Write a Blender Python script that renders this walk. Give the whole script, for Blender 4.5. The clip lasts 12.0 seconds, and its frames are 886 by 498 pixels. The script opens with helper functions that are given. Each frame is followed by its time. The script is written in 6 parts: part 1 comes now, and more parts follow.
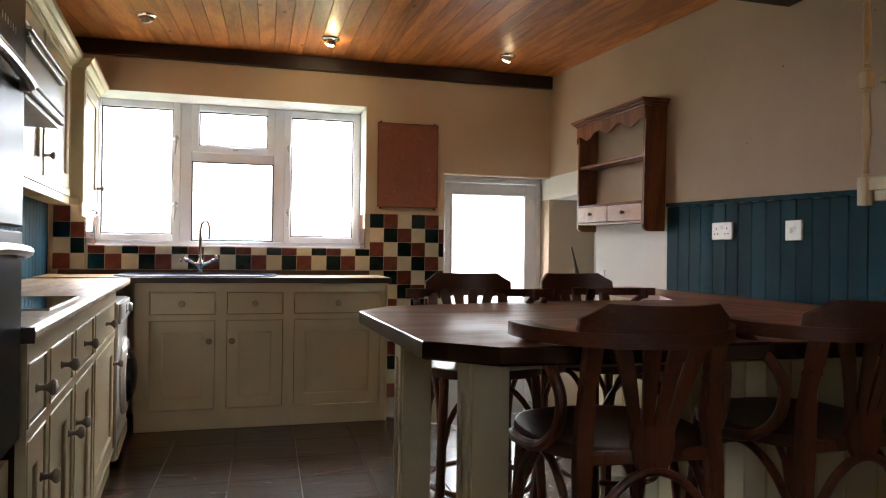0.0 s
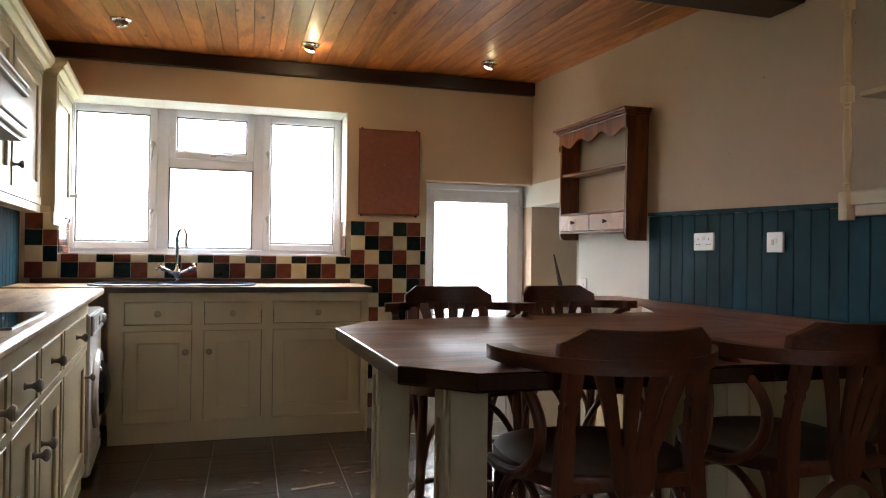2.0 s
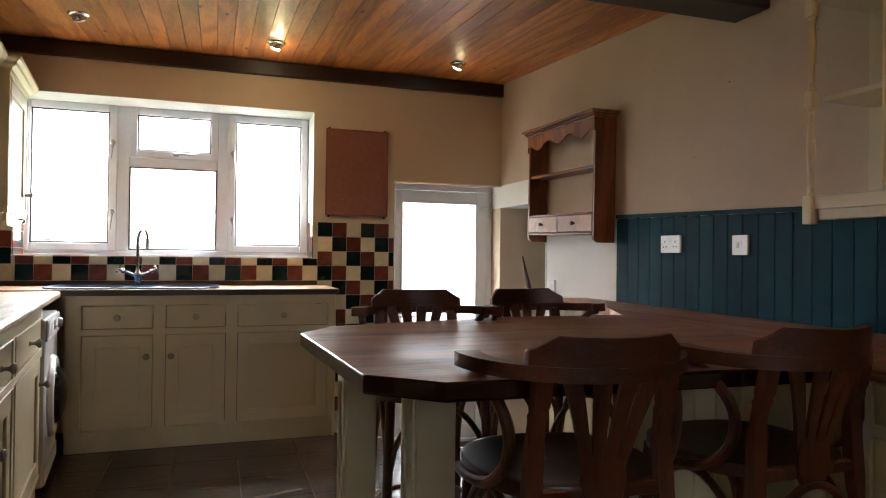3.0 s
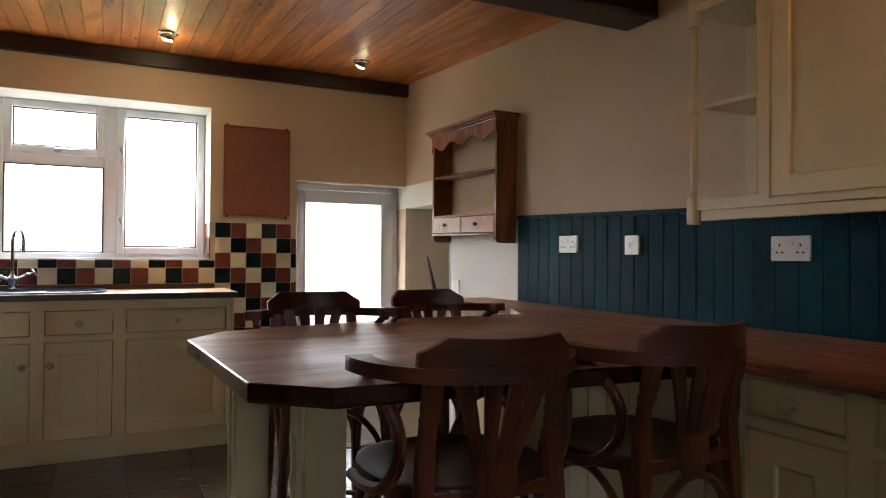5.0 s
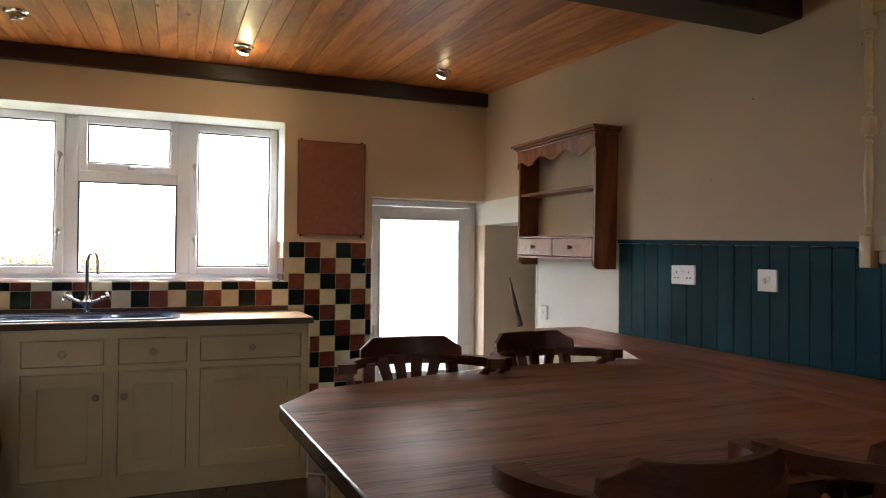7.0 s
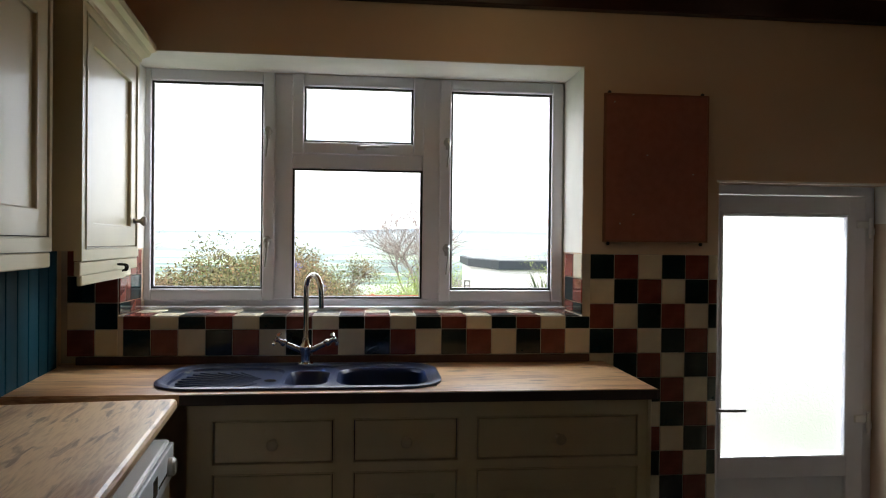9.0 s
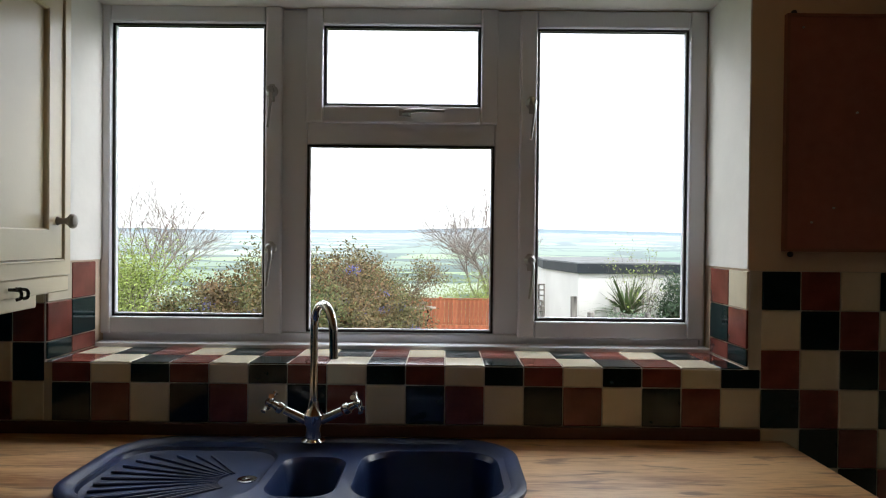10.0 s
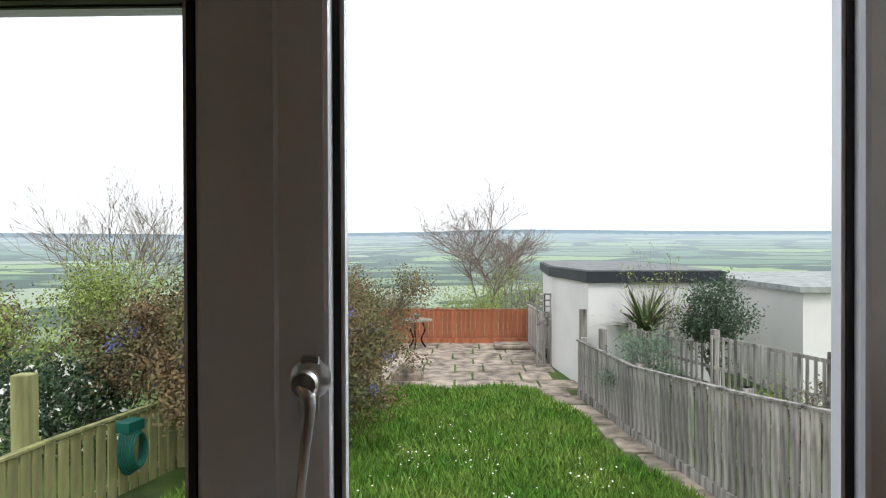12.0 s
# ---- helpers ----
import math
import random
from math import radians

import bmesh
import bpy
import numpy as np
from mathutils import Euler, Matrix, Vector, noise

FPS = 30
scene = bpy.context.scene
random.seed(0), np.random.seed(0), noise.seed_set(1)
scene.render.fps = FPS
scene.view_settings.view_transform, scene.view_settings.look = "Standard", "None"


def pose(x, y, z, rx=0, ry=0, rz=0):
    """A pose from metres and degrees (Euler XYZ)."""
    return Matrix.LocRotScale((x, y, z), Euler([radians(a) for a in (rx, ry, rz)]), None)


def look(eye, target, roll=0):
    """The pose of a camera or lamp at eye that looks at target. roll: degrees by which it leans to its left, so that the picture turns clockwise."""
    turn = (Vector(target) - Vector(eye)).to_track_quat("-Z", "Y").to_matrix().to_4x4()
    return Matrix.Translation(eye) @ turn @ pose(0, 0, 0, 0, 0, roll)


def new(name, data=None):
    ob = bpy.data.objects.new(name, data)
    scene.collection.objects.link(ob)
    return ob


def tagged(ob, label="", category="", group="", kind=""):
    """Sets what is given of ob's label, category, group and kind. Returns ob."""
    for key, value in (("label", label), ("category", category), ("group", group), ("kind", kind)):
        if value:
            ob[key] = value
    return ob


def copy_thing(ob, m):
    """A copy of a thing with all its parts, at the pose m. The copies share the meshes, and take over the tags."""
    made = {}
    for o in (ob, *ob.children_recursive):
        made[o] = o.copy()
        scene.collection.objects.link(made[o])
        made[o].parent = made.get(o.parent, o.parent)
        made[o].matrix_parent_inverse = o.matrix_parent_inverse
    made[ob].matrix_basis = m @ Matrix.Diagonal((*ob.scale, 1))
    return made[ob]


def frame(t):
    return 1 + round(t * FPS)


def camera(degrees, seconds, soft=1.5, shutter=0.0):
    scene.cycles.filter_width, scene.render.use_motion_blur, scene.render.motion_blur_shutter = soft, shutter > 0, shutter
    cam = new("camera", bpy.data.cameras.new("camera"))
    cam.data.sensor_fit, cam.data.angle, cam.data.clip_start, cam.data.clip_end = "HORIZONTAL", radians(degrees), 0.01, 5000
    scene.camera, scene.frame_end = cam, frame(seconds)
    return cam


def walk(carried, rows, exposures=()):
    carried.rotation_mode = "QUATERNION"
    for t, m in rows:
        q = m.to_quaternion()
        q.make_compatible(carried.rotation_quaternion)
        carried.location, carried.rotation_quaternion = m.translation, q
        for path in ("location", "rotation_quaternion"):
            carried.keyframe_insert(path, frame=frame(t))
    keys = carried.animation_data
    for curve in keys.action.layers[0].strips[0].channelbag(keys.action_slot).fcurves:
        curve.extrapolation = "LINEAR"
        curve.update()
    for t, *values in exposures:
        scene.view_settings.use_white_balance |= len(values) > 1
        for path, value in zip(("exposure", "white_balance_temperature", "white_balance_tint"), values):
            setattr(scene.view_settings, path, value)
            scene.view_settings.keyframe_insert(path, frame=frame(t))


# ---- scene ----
cam = camera(67.0, 12.0, soft=1.1)
PATH = [
    (0, (0.72, 0.97, 1.074), (1.227, 2.905, 1.085), 0.7),
    (0.5, (0.718, 0.98, 1.083), (1.226, 2.914, 1.096), 0.7),
    (1, (0.742, 0.986, 1.102), (1.261, 2.918, 1.118), 0.7),
    (1.5, (0.749, 0.996, 1.111), (1.279, 2.924, 1.129), 0.8),
    (2, (0.747, 1.009, 1.117), (1.3, 2.931, 1.135), 0.7),
    (2.5, (0.753, 1.022, 1.122), (1.333, 2.936, 1.141), 0.7),
    (3, (0.761, 1.041, 1.129), (1.402, 2.935, 1.148), 0.7),
    (5, (0.81, 1.053, 1.131), (1.698, 2.845, 1.154), 0.4),
    (5.5, (0.824, 1.047, 1.153), (1.741, 2.825, 1.177), 0.4),
    (6, (0.805, 1.126, 1.192), (1.737, 2.896, 1.218), 0.3),
    (6.5, (0.777, 1.236, 1.238), (1.671, 3.025, 1.265), 0.4),
    (7, (0.764, 1.414, 1.267), (1.502, 3.273, 1.293), 0.6),
    (7.2, (0.775, 1.535, 1.262), (1.424, 3.427, 1.285), 0.7),
    (8.8, (0.542, 2.995, 1.411), (0.821, 4.975, 1.395), 0.7),
    (9, (0.531, 3.214, 1.404), (0.737, 5.203, 1.388), 0.6),
    (9.5, (0.547, 3.738, 1.422), (0.627, 5.737, 1.404), 0.7),
    (10, (0.599, 4.213, 1.436), (0.595, 6.213, 1.415), 0.6),
    (10.5, (0.677, 4.634, 1.468), (0.643, 6.634, 1.446), 0.5),
    (11, (0.824, 5.069, 1.491), (0.778, 7.069, 1.471), 0.1),
    (11.5, (0.935, 5.446, 1.506), (0.879, 7.446, 1.485), 0.1),
    (12, (1.010, 5.736, 1.504), (0.960, 7.736, 1.489), -0.2),
]
EXPOSURES = [(0.0, 2.30), (7.2, 2.2), (8.0, 1.05), (8.8, 0.46), (9.5, 0.24), (10.0, -0.14), (10.5, -0.5), (11.0, -0.64), (12.0, -0.82)]
walk(cam, [(t, look(eye, target, roll)) for t, eye, target, roll in PATH], EXPOSURES)

# ---- light ----
world = bpy.data.worlds.new("world"); scene.world = world
world.use_nodes = True
wn = world.node_tree.nodes; wl = world.node_tree.links
sky = wn.new("ShaderNodeTexSky"); sky.sky_type = "NISHITA"; sky.sun_disc = False
sky.sun_elevation, sky.sun_rotation = radians(50), radians(160)
sky.air_density, sky.dust_density = 1.0, 1.0
hsv = wn.new("ShaderNodeHueSaturation"); hsv.inputs["Saturation"].default_value = 0.25; hsv.inputs["Value"].default_value = 1.0
cloud = wn.new("ShaderNodeMix"); cloud.data_type = "RGBA"; cloud.blend_type = "ADD"; cloud.inputs[0].default_value = 1
cloud.inputs[7].default_value = (11.5, 12.2, 13.0, 1)          # an even white overcast
wl.new(sky.outputs[0], hsv.inputs["Color"]); wl.new(hsv.outputs[0], cloud.inputs[6]); wl.new(cloud.outputs[2], wn["Background"].inputs["Color"])
wn["Background"].inputs["Strength"].default_value = 0.15
sun = new("sun", bpy.data.lights.new("sun", "SUN"))
sun.data.energy, sun.data.angle, sun.data.color = 2.2, radians(14), (1, 0.97, 0.92)
sun.matrix_world = look((0, 0, 0), (-0.22, 0.6, -0.77))

daylight = new("window_daylight", bpy.data.lights.new("window_daylight", "AREA"))     # stands in for the high sky before the kitchen window
daylight.data.shape, daylight.data.size, daylight.data.size_y, daylight.data.energy, daylight.data.color = "RECTANGLE", 2.2, 1.1, 38.0, (.93, .97, 1)
daylight.matrix_world = look((0.47, 7.15, 3.05), (0.47, 5.7, 1.2))

door_day = new("door_daylight", bpy.data.lights.new("door_daylight", "AREA"))     # added area lamp, stands in for sky outside the back door; brightens the lobby
door_day.data.shape, door_day.data.size, door_day.data.size_y, door_day.data.energy, door_day.data.color = "RECTANGLE", 1.0, .8, 40.0, (.95, .98, 1)
door_day.matrix_world = look((2.55, 7.5, 2.75), (2.35, 4.9, -.2))

# ---- materials ----
MATS = {}


def mat(name, col, rough=0.5, metal=0.0, var=0.12, scale=6.0, bump=0.1, bscale=60.0, col2=None, stretch=(1, 1, 1), island=0.0, obj=0.0, coat=0.0, emit=0.0, spec=0.5):
    """A painted, stained or worn surface: colour varied at two scales, fine relief."""
    if name in MATS:
        return MATS[name]
    m = bpy.data.materials.new(name); m.use_nodes = True
    n, l = m.node_tree.nodes, m.node_tree.links
    b = n["Principled BSDF"]
    b.inputs["Roughness"].default_value, b.inputs["Metallic"].default_value = rough, metal
    b.inputs["Coat Weight"].default_value = coat
    b.inputs["Specular IOR Level"].default_value = spec
    tc = n.new("ShaderNodeTexCoord"); mp = n.new("ShaderNodeMapping"); mp.inputs["Scale"].default_value = stretch
    l.new(tc.outputs["Object"], mp.inputs["Vector"])
    a = n.new("ShaderNodeTexNoise"); a.inputs["Scale"].default_value = scale; a.inputs["Detail"].default_value = 6
    c = n.new("ShaderNodeTexNoise"); c.inputs["Scale"].default_value = bscale; c.inputs["Detail"].default_value = 4
    l.new(mp.outputs[0], a.inputs["Vector"]); l.new(mp.outputs[0], c.inputs["Vector"])
    mx = n.new("ShaderNodeMix"); mx.data_type = "RGBA"
    c2 = col2 or tuple(v * (1 - 2.2 * var) for v in col)
    mx.inputs[6].default_value, mx.inputs[7].default_value = (*col, 1), (*c2, 1)
    ramp = n.new("ShaderNodeMapRange"); ramp.inputs[1].default_value, ramp.inputs[2].default_value = 0.35, 0.7
    l.new(a.outputs[0], ramp.inputs[0]); l.new(ramp.outputs[0], mx.inputs[0])
    hv = n.new("ShaderNodeHueSaturation"); l.new(mx.outputs[2], hv.inputs["Color"])
    sm = n.new("ShaderNodeMath"); sm.operation = "MULTIPLY_ADD"; sm.inputs[1].default_value = 0.5 * var; sm.inputs[2].default_value = 1 - 0.25 * var
    l.new(c.outputs[0], sm.inputs[0])
    last = sm
    for node, out, k in (("ShaderNodeNewGeometry", "Random Per Island", island), ("ShaderNodeObjectInfo", "Random", obj)):
        if k:
            g = n.new(node); q = n.new("ShaderNodeMath"); q.operation = "MULTIPLY_ADD"
            q.inputs[1].default_value, q.inputs[2].default_value = k, 1 - k / 2
            l.new(g.outputs[out], q.inputs[0])
            w = n.new("ShaderNodeMath"); w.operation = "MULTIPLY"
            l.new(last.outputs[0], w.inputs[0]); l.new(q.outputs[0], w.inputs[1]); last = w
    l.new(last.outputs[0], hv.inputs["Value"]); l.new(hv.outputs[0], b.inputs["Base Color"])
    if bump:
        bp = n.new("ShaderNodeBump"); bp.inputs["Strength"].default_value = bump; bp.inputs["Distance"].default_value = 0.004
        l.new(c.outputs[0], bp.inputs["Height"]); l.new(bp.outputs[0], b.inputs["Normal"])
    if emit:
        b.inputs["Emission Color"].default_value, b.inputs["Emission Strength"].default_value = (*col, 1), emit
    MATS[name] = m
    return m


def wood(name, dark, light, rough=0.4, axis="y", scale=3.0, rings=7.0, island=0.0, knots=False, bump=0.15, coat=0.0, obj=0.0, sheen=0.15, flecks=0.0):
    """Grained timber, the grain along one axis."""
    if name in MATS:
        return MATS[name]
    m = bpy.data.materials.new(name); m.use_nodes = True
    n, l = m.node_tree.nodes, m.node_tree.links
    b = n["Principled BSDF"]; b.inputs["Roughness"].default_value = rough; b.inputs["Coat Weight"].default_value = coat
    b.inputs["Coat Roughness"].default_value = sheen
    tc = n.new("ShaderNodeTexCoord"); mp = n.new("ShaderNodeMapping")
    st = {"x": (0.12, 1, 1), "y": (1, 0.12, 1), "z": (1, 1, 0.12)}[axis]
    mp.inputs["Scale"].default_value = st
    l.new(tc.outputs["Object"], mp.inputs["Vector"])
    vec = mp.outputs[0]
    if island:
        g = n.new("ShaderNodeNewGeometry"); ad = n.new("ShaderNodeVectorMath"); ad.operation = "MULTIPLY_ADD"
        cm = n.new("ShaderNodeCombineXYZ")
        for k in range(3):
            l.new(g.outputs["Random Per Island"], cm.inputs[k])
        l.new(cm.outputs[0], ad.inputs[0]); ad.inputs[1].default_value = (37, 53, 29); l.new(vec, ad.inputs[2]); vec = ad.outputs[0]
    big = n.new("ShaderNodeTexNoise"); big.inputs["Scale"].default_value = scale; big.inputs["Detail"].default_value = 3; big.inputs["Distortion"].default_value = 0.4
    l.new(vec, big.inputs["Vector"])
    sn = n.new("ShaderNodeMath"); sn.operation = "MULTIPLY"; sn.inputs[1].default_value = rings * 6.283
    l.new(big.outputs[0], sn.inputs[0])
    si = n.new("ShaderNodeMath"); si.operation = "SINE"; l.new(sn.outputs[0], si.inputs[0])
    fine = n.new("ShaderNodeTexNoise"); fine.inputs["Scale"].default_value = scale * 22; fine.inputs["Detail"].default_value = 5
    l.new(vec, fine.inputs["Vector"])
    su = n.new("ShaderNodeMath"); su.operation = "MULTIPLY_ADD"; su.inputs[1].default_value = 0.22
    l.new(si.outputs[0], su.inputs[0]); l.new(fine.outputs[0], su.inputs[2])
    mr = n.new("ShaderNodeMapRange"); mr.inputs[1].default_value, mr.inputs[2].default_value = 0.25, 0.75
    l.new(su.outputs[0], mr.inputs[0])
    mx = n.new("ShaderNodeMix"); mx.data_type = "RGBA"; mx.inputs[6].default_value, mx.inputs[7].default_value = (*dark, 1), (*light, 1)
    l.new(mr.outputs[0], mx.inputs[0]); out = mx.outputs[2]
    if knots:
        v = n.new("ShaderNodeTexVoronoi"); v.inputs["Scale"].default_value = 6.5 if axis == "y" else 4.2
        mk = n.new("ShaderNodeMapping"); mk.inputs["Scale"].default_value = {"x": (.35, 1, 1), "y": (1, .35, 1), "z": (1, 1, .35)}[axis]
        l.new(tc.outputs["Object"], mk.inputs["Vector"]); l.new(mk.outputs[0], v.inputs["Vector"])
        kr = n.new("ShaderNodeMapRange"); kr.inputs[1].default_value, kr.inputs[2].default_value = 0.04, 0.10
        l.new(v.outputs["Distance"], kr.inputs[0])
        m2 = n.new("ShaderNodeMix"); m2.data_type = "RGBA"; m2.inputs[6].default_value = (*[c * .3 for c in dark], 1)
        l.new(kr.outputs[0], m2.inputs[0]); l.new(out, m2.inputs[7]); out = m2.outputs[2]
    if flecks:
        for sc, lo, hi, tone in ((5.0, .56, .66, [c * .55 for c in dark]), (2.4, .58, .70, [min(1, c * 1.1) for c in light])):
            fm = n.new("ShaderNodeMapping"); fm.inputs["Scale"].default_value = tuple(c * 6 if c == 1 else 1.2 for c in st)
            fn = n.new("ShaderNodeTexNoise"); fn.inputs["Scale"].default_value = sc; fn.inputs["Detail"].default_value = 5; fn.inputs["Distortion"].default_value = .6
            l.new(tc.outputs["Object"], fm.inputs["Vector"]); l.new(fm.outputs[0], fn.inputs["Vector"])
            fr = n.new("ShaderNodeMapRange"); fr.inputs[1].default_value, fr.inputs[2].default_value, fr.inputs[4].default_value = lo, hi, flecks
            l.new(fn.outputs[0], fr.inputs[0])
            m3 = n.new("ShaderNodeMix"); m3.data_type = "RGBA"; m3.inputs[7].default_value = (*tone, 1)
            l.new(fr.outputs[0], m3.inputs[0]); l.new(out, m3.inputs[6]); out = m3.outputs[2]
    hv = n.new("ShaderNodeHueSaturation"); l.new(out, hv.inputs["Color"])
    for node, o, k in (("ShaderNodeNewGeometry", "Random Per Island", island), ("ShaderNodeObjectInfo", "Random", obj)):
        if k:
            g = n.new(node); q = n.new("ShaderNodeMath"); q.operation = "MULTIPLY_ADD"
            q.inputs[1].default_value, q.inputs[2].default_value = k, 1 - k / 2
            l.new(g.outputs[o], q.inputs[0]); l.new(q.outputs[0], hv.inputs["Value"])
    l.new(hv.outputs[0], b.inputs["Base Color"])
    bp = n.new("ShaderNodeBump"); bp.inputs["Strength"].default_value = bump; bp.inputs["Distance"].default_value = 0.003
    l.new(su.outputs[0], bp.inputs["Height"]); l.new(bp.outputs[0], b.inputs["Normal"])
    MATS[name] = m
    return m


def slate(name, rough=0.45, spec=0.25):
    """Riven multicoloured slate-look tile."""
    m = bpy.data.materials.new(name); m.use_nodes = True
    n, l = m.node_tree.nodes, m.node_tree.links
    b = n["Principled BSDF"]
    g = n.new("ShaderNodeNewGeometry"); oi = n.new("ShaderNodeObjectInfo")
    cm = n.new("ShaderNodeCombineXYZ")
    for k in range(3):
        l.new(oi.outputs["Random"], cm.inputs[k])
    ad = n.new("ShaderNodeVectorMath"); ad.operation = "MULTIPLY_ADD"; ad.inputs[1].default_value = (31, 17, 43)
    l.new(cm.outputs[0], ad.inputs[0]); l.new(g.outputs["Position"], ad.inputs[2])
    mp = n.new("ShaderNodeMapping"); mp.inputs["Scale"].default_value = (1, 2.2, 1); mp.inputs["Rotation"].default_value = (0, 0, 0.5)
    l.new(ad.outputs[0], mp.inputs["Vector"])
    a = n.new("ShaderNodeTexNoise"); a.inputs["Scale"].default_value = 4.5; a.inputs["Detail"].default_value = 9; a.inputs["Distortion"].default_value = 1.2
    l.new(mp.outputs[0], a.inputs["Vector"])
    r = n.new("ShaderNodeValToRGB"); e = r.color_ramp.elements
    e[0].position, e[0].color = 0.33, (0.010, 0.008, 0.008, 1)
    e[1].position, e[1].color = 0.66, (0.125, 0.066, 0.038, 1)
    for p, c in ((0.43, (0.030, 0.018, 0.013, 1)), (0.5, (0.066, 0.032, 0.019, 1)), (0.57, (0.028, 0.035, 0.034, 1))):
        x = e.new(p); x.color = c
    l.new(a.outputs[0], r.inputs[0]); l.new(r.outputs[0], b.inputs["Base Color"])
    b.inputs["Roughness"].default_value = rough; b.inputs["Specular IOR Level"].default_value = spec
    bp = n.new("ShaderNodeBump"); bp.inputs["Strength"].default_value = 0.5; bp.inputs["Distance"].default_value = 0.006
    l.new(a.outputs[0], bp.inputs["Height"]); l.new(bp.outputs[0], b.inputs["Normal"])
    MATS[name] = m
    return m


def streaked(name, axis):
    """Worn dark stained hardwood with long fine streaks, dark flecks and uneven varnish."""
    m = bpy.data.materials.new(name); m.use_nodes = True
    n, l = m.node_tree.nodes, m.node_tree.links
    b = n["Principled BSDF"]; tc = n.new("ShaderNodeTexCoord")

    def noise(along, across, detail, distort=0.0):
        mp = n.new("ShaderNodeMapping"); mp.inputs["Scale"].default_value = (along, across, across) if axis == "x" else (across, along, across)
        t = n.new("ShaderNodeTexNoise"); t.inputs["Scale"].default_value = 1; t.inputs["Detail"].default_value = detail; t.inputs["Distortion"].default_value = distort
        l.new(tc.outputs["Object"], mp.inputs["Vector"]); l.new(mp.outputs[0], t.inputs["Vector"])
        return t.outputs[0]

    def spread(v, lo, hi, a=0.0, z=1.0):
        r = n.new("ShaderNodeMapRange"); r.inputs[1].default_value, r.inputs[2].default_value, r.inputs[3].default_value, r.inputs[4].default_value = lo, hi, a, z
        l.new(v, r.inputs[0])
        return r.outputs[0]

    def blend(f, a, z):
        x = n.new("ShaderNodeMix"); x.data_type = "RGBA"; l.new(f, x.inputs[0])
        for k, v in ((6, a), (7, z)):
            if isinstance(v, tuple):
                x.inputs[k].default_value = (*v, 1)
            else:
                l.new(v, x.inputs[k])
        return x.outputs[2]

    strip, fine, fleck, worn = noise(1.3, 13, 4, .3), noise(7, 160, 5), noise(5, 42, 3, .5), noise(2.2, 4, 5)
    c = blend(spread(strip, .38, .62), (.115, .040, .024), (.40, .155, .088))
    c = blend(spread(fine, .40, .66, 0, .6), c, (.48, .23, .145))
    c = blend(spread(worn, .55, .72, 0, .4), c, (.42, .23, .16))
    c = blend(spread(fleck, .63, .70, 0, .85), c, (.014, .006, .005))
    l.new(c, b.inputs["Base Color"]); l.new(spread(worn, .35, .7, .33, .50), b.inputs["Roughness"])
    b.inputs["Specular IOR Level"].default_value = .6
    bp = n.new("ShaderNodeBump"); bp.inputs["Strength"].default_value = .16; bp.inputs["Distance"].default_value = .003
    l.new(strip, bp.inputs["Height"]); l.new(bp.outputs[0], b.inputs["Normal"])
    MATS[name] = m
    return m


def glass(name, bumpy=False):
    m = bpy.data.materials.new(name); m.use_nodes = True
    n, l = m.node_tree.nodes, m.node_tree.links
    b = n["Principled BSDF"]
    b.inputs["Base Color"].default_value = (1, 1, 1, 1); b.inputs["Transmission Weight"].default_value = 1
    b.inputs["Roughness"].default_value = 0.5 if bumpy else 0.0; b.inputs["IOR"].default_value = 1.45 if bumpy else 1.02
    if bumpy:
        tc = n.new("ShaderNodeTexCoord"); w = n.new("ShaderNodeTexNoise"); w.inputs["Scale"].default_value = 22; w.inputs["Distortion"].default_value = 3.5; w.inputs["Detail"].default_value = 1
        bp = n.new("ShaderNodeBump"); bp.inputs["Strength"].default_value = 0.45; bp.inputs["Distance"].default_value = 0.006
        l.new(tc.outputs["Object"], w.inputs["Vector"]); l.new(w.outputs[0], bp.inputs["Height"]); l.new(bp.outputs[0], b.inputs["Normal"])
    MATS[name] = m
    return m


PLASTER = mat("plaster", (0.61, 0.475, 0.355), 0.85, var=0.06, scale=1.5, bump=0.12, bscale=35)
PLASTER_W = mat("plaster_pale", (0.82, 0.81, 0.77), 0.85, var=0.05, scale=1.5, bump=0.12, bscale=35)
CREAM = mat("cream_paint", (0.66, 0.57, 0.38), 0.3, coat=0.15, var=0.06, scale=2.5, bump=0.05, bscale=120)
# dark brown puts the shade of the door gaps into the colour
CARC = mat("carcass_shade_dark", (0.09, 0.07, 0.05), 0.7, var=0.1)
CREAM_D = mat("cream_paint_plinth", (0.48, 0.42, 0.3), 0.5, var=0.12, scale=5, bump=0.05)
UPVC = mat("white_plastic", (0.72, 0.73, 0.79), 0.3, var=0.02, bump=0.0)
TEAL = mat("teal_paint", (0.004, 0.060, 0.092), 0.6, spec=0.10, var=0.3, scale=3, bump=0.12, bscale=30, stretch=(1, 1, 0.25), obj=0.5)
BEAM = mat("dark_beam", (0.032, 0.011, 0.010), 0.4, var=0.3, scale=6, bump=0.2, bscale=30, stretch=(0.2, 1, 1))
PINE_C = wood("ceiling_pine", (0.38, 0.115, 0.026), (0.60, 0.220, 0.052), 0.42, "y", 3.4, 6, island=0.5, knots=True, coat=0.08, bump=.2)
PINE = wood("shelf_pine", (0.15, 0.044, 0.016), (0.29, 0.095, 0.034), 0.4, "z", 5, 5, knots=True)
PINE_X = wood("drawer_pine", (0.30, 0.13, 0.06), (0.44, 0.21, 0.10), 0.4, "x", 5, 4)
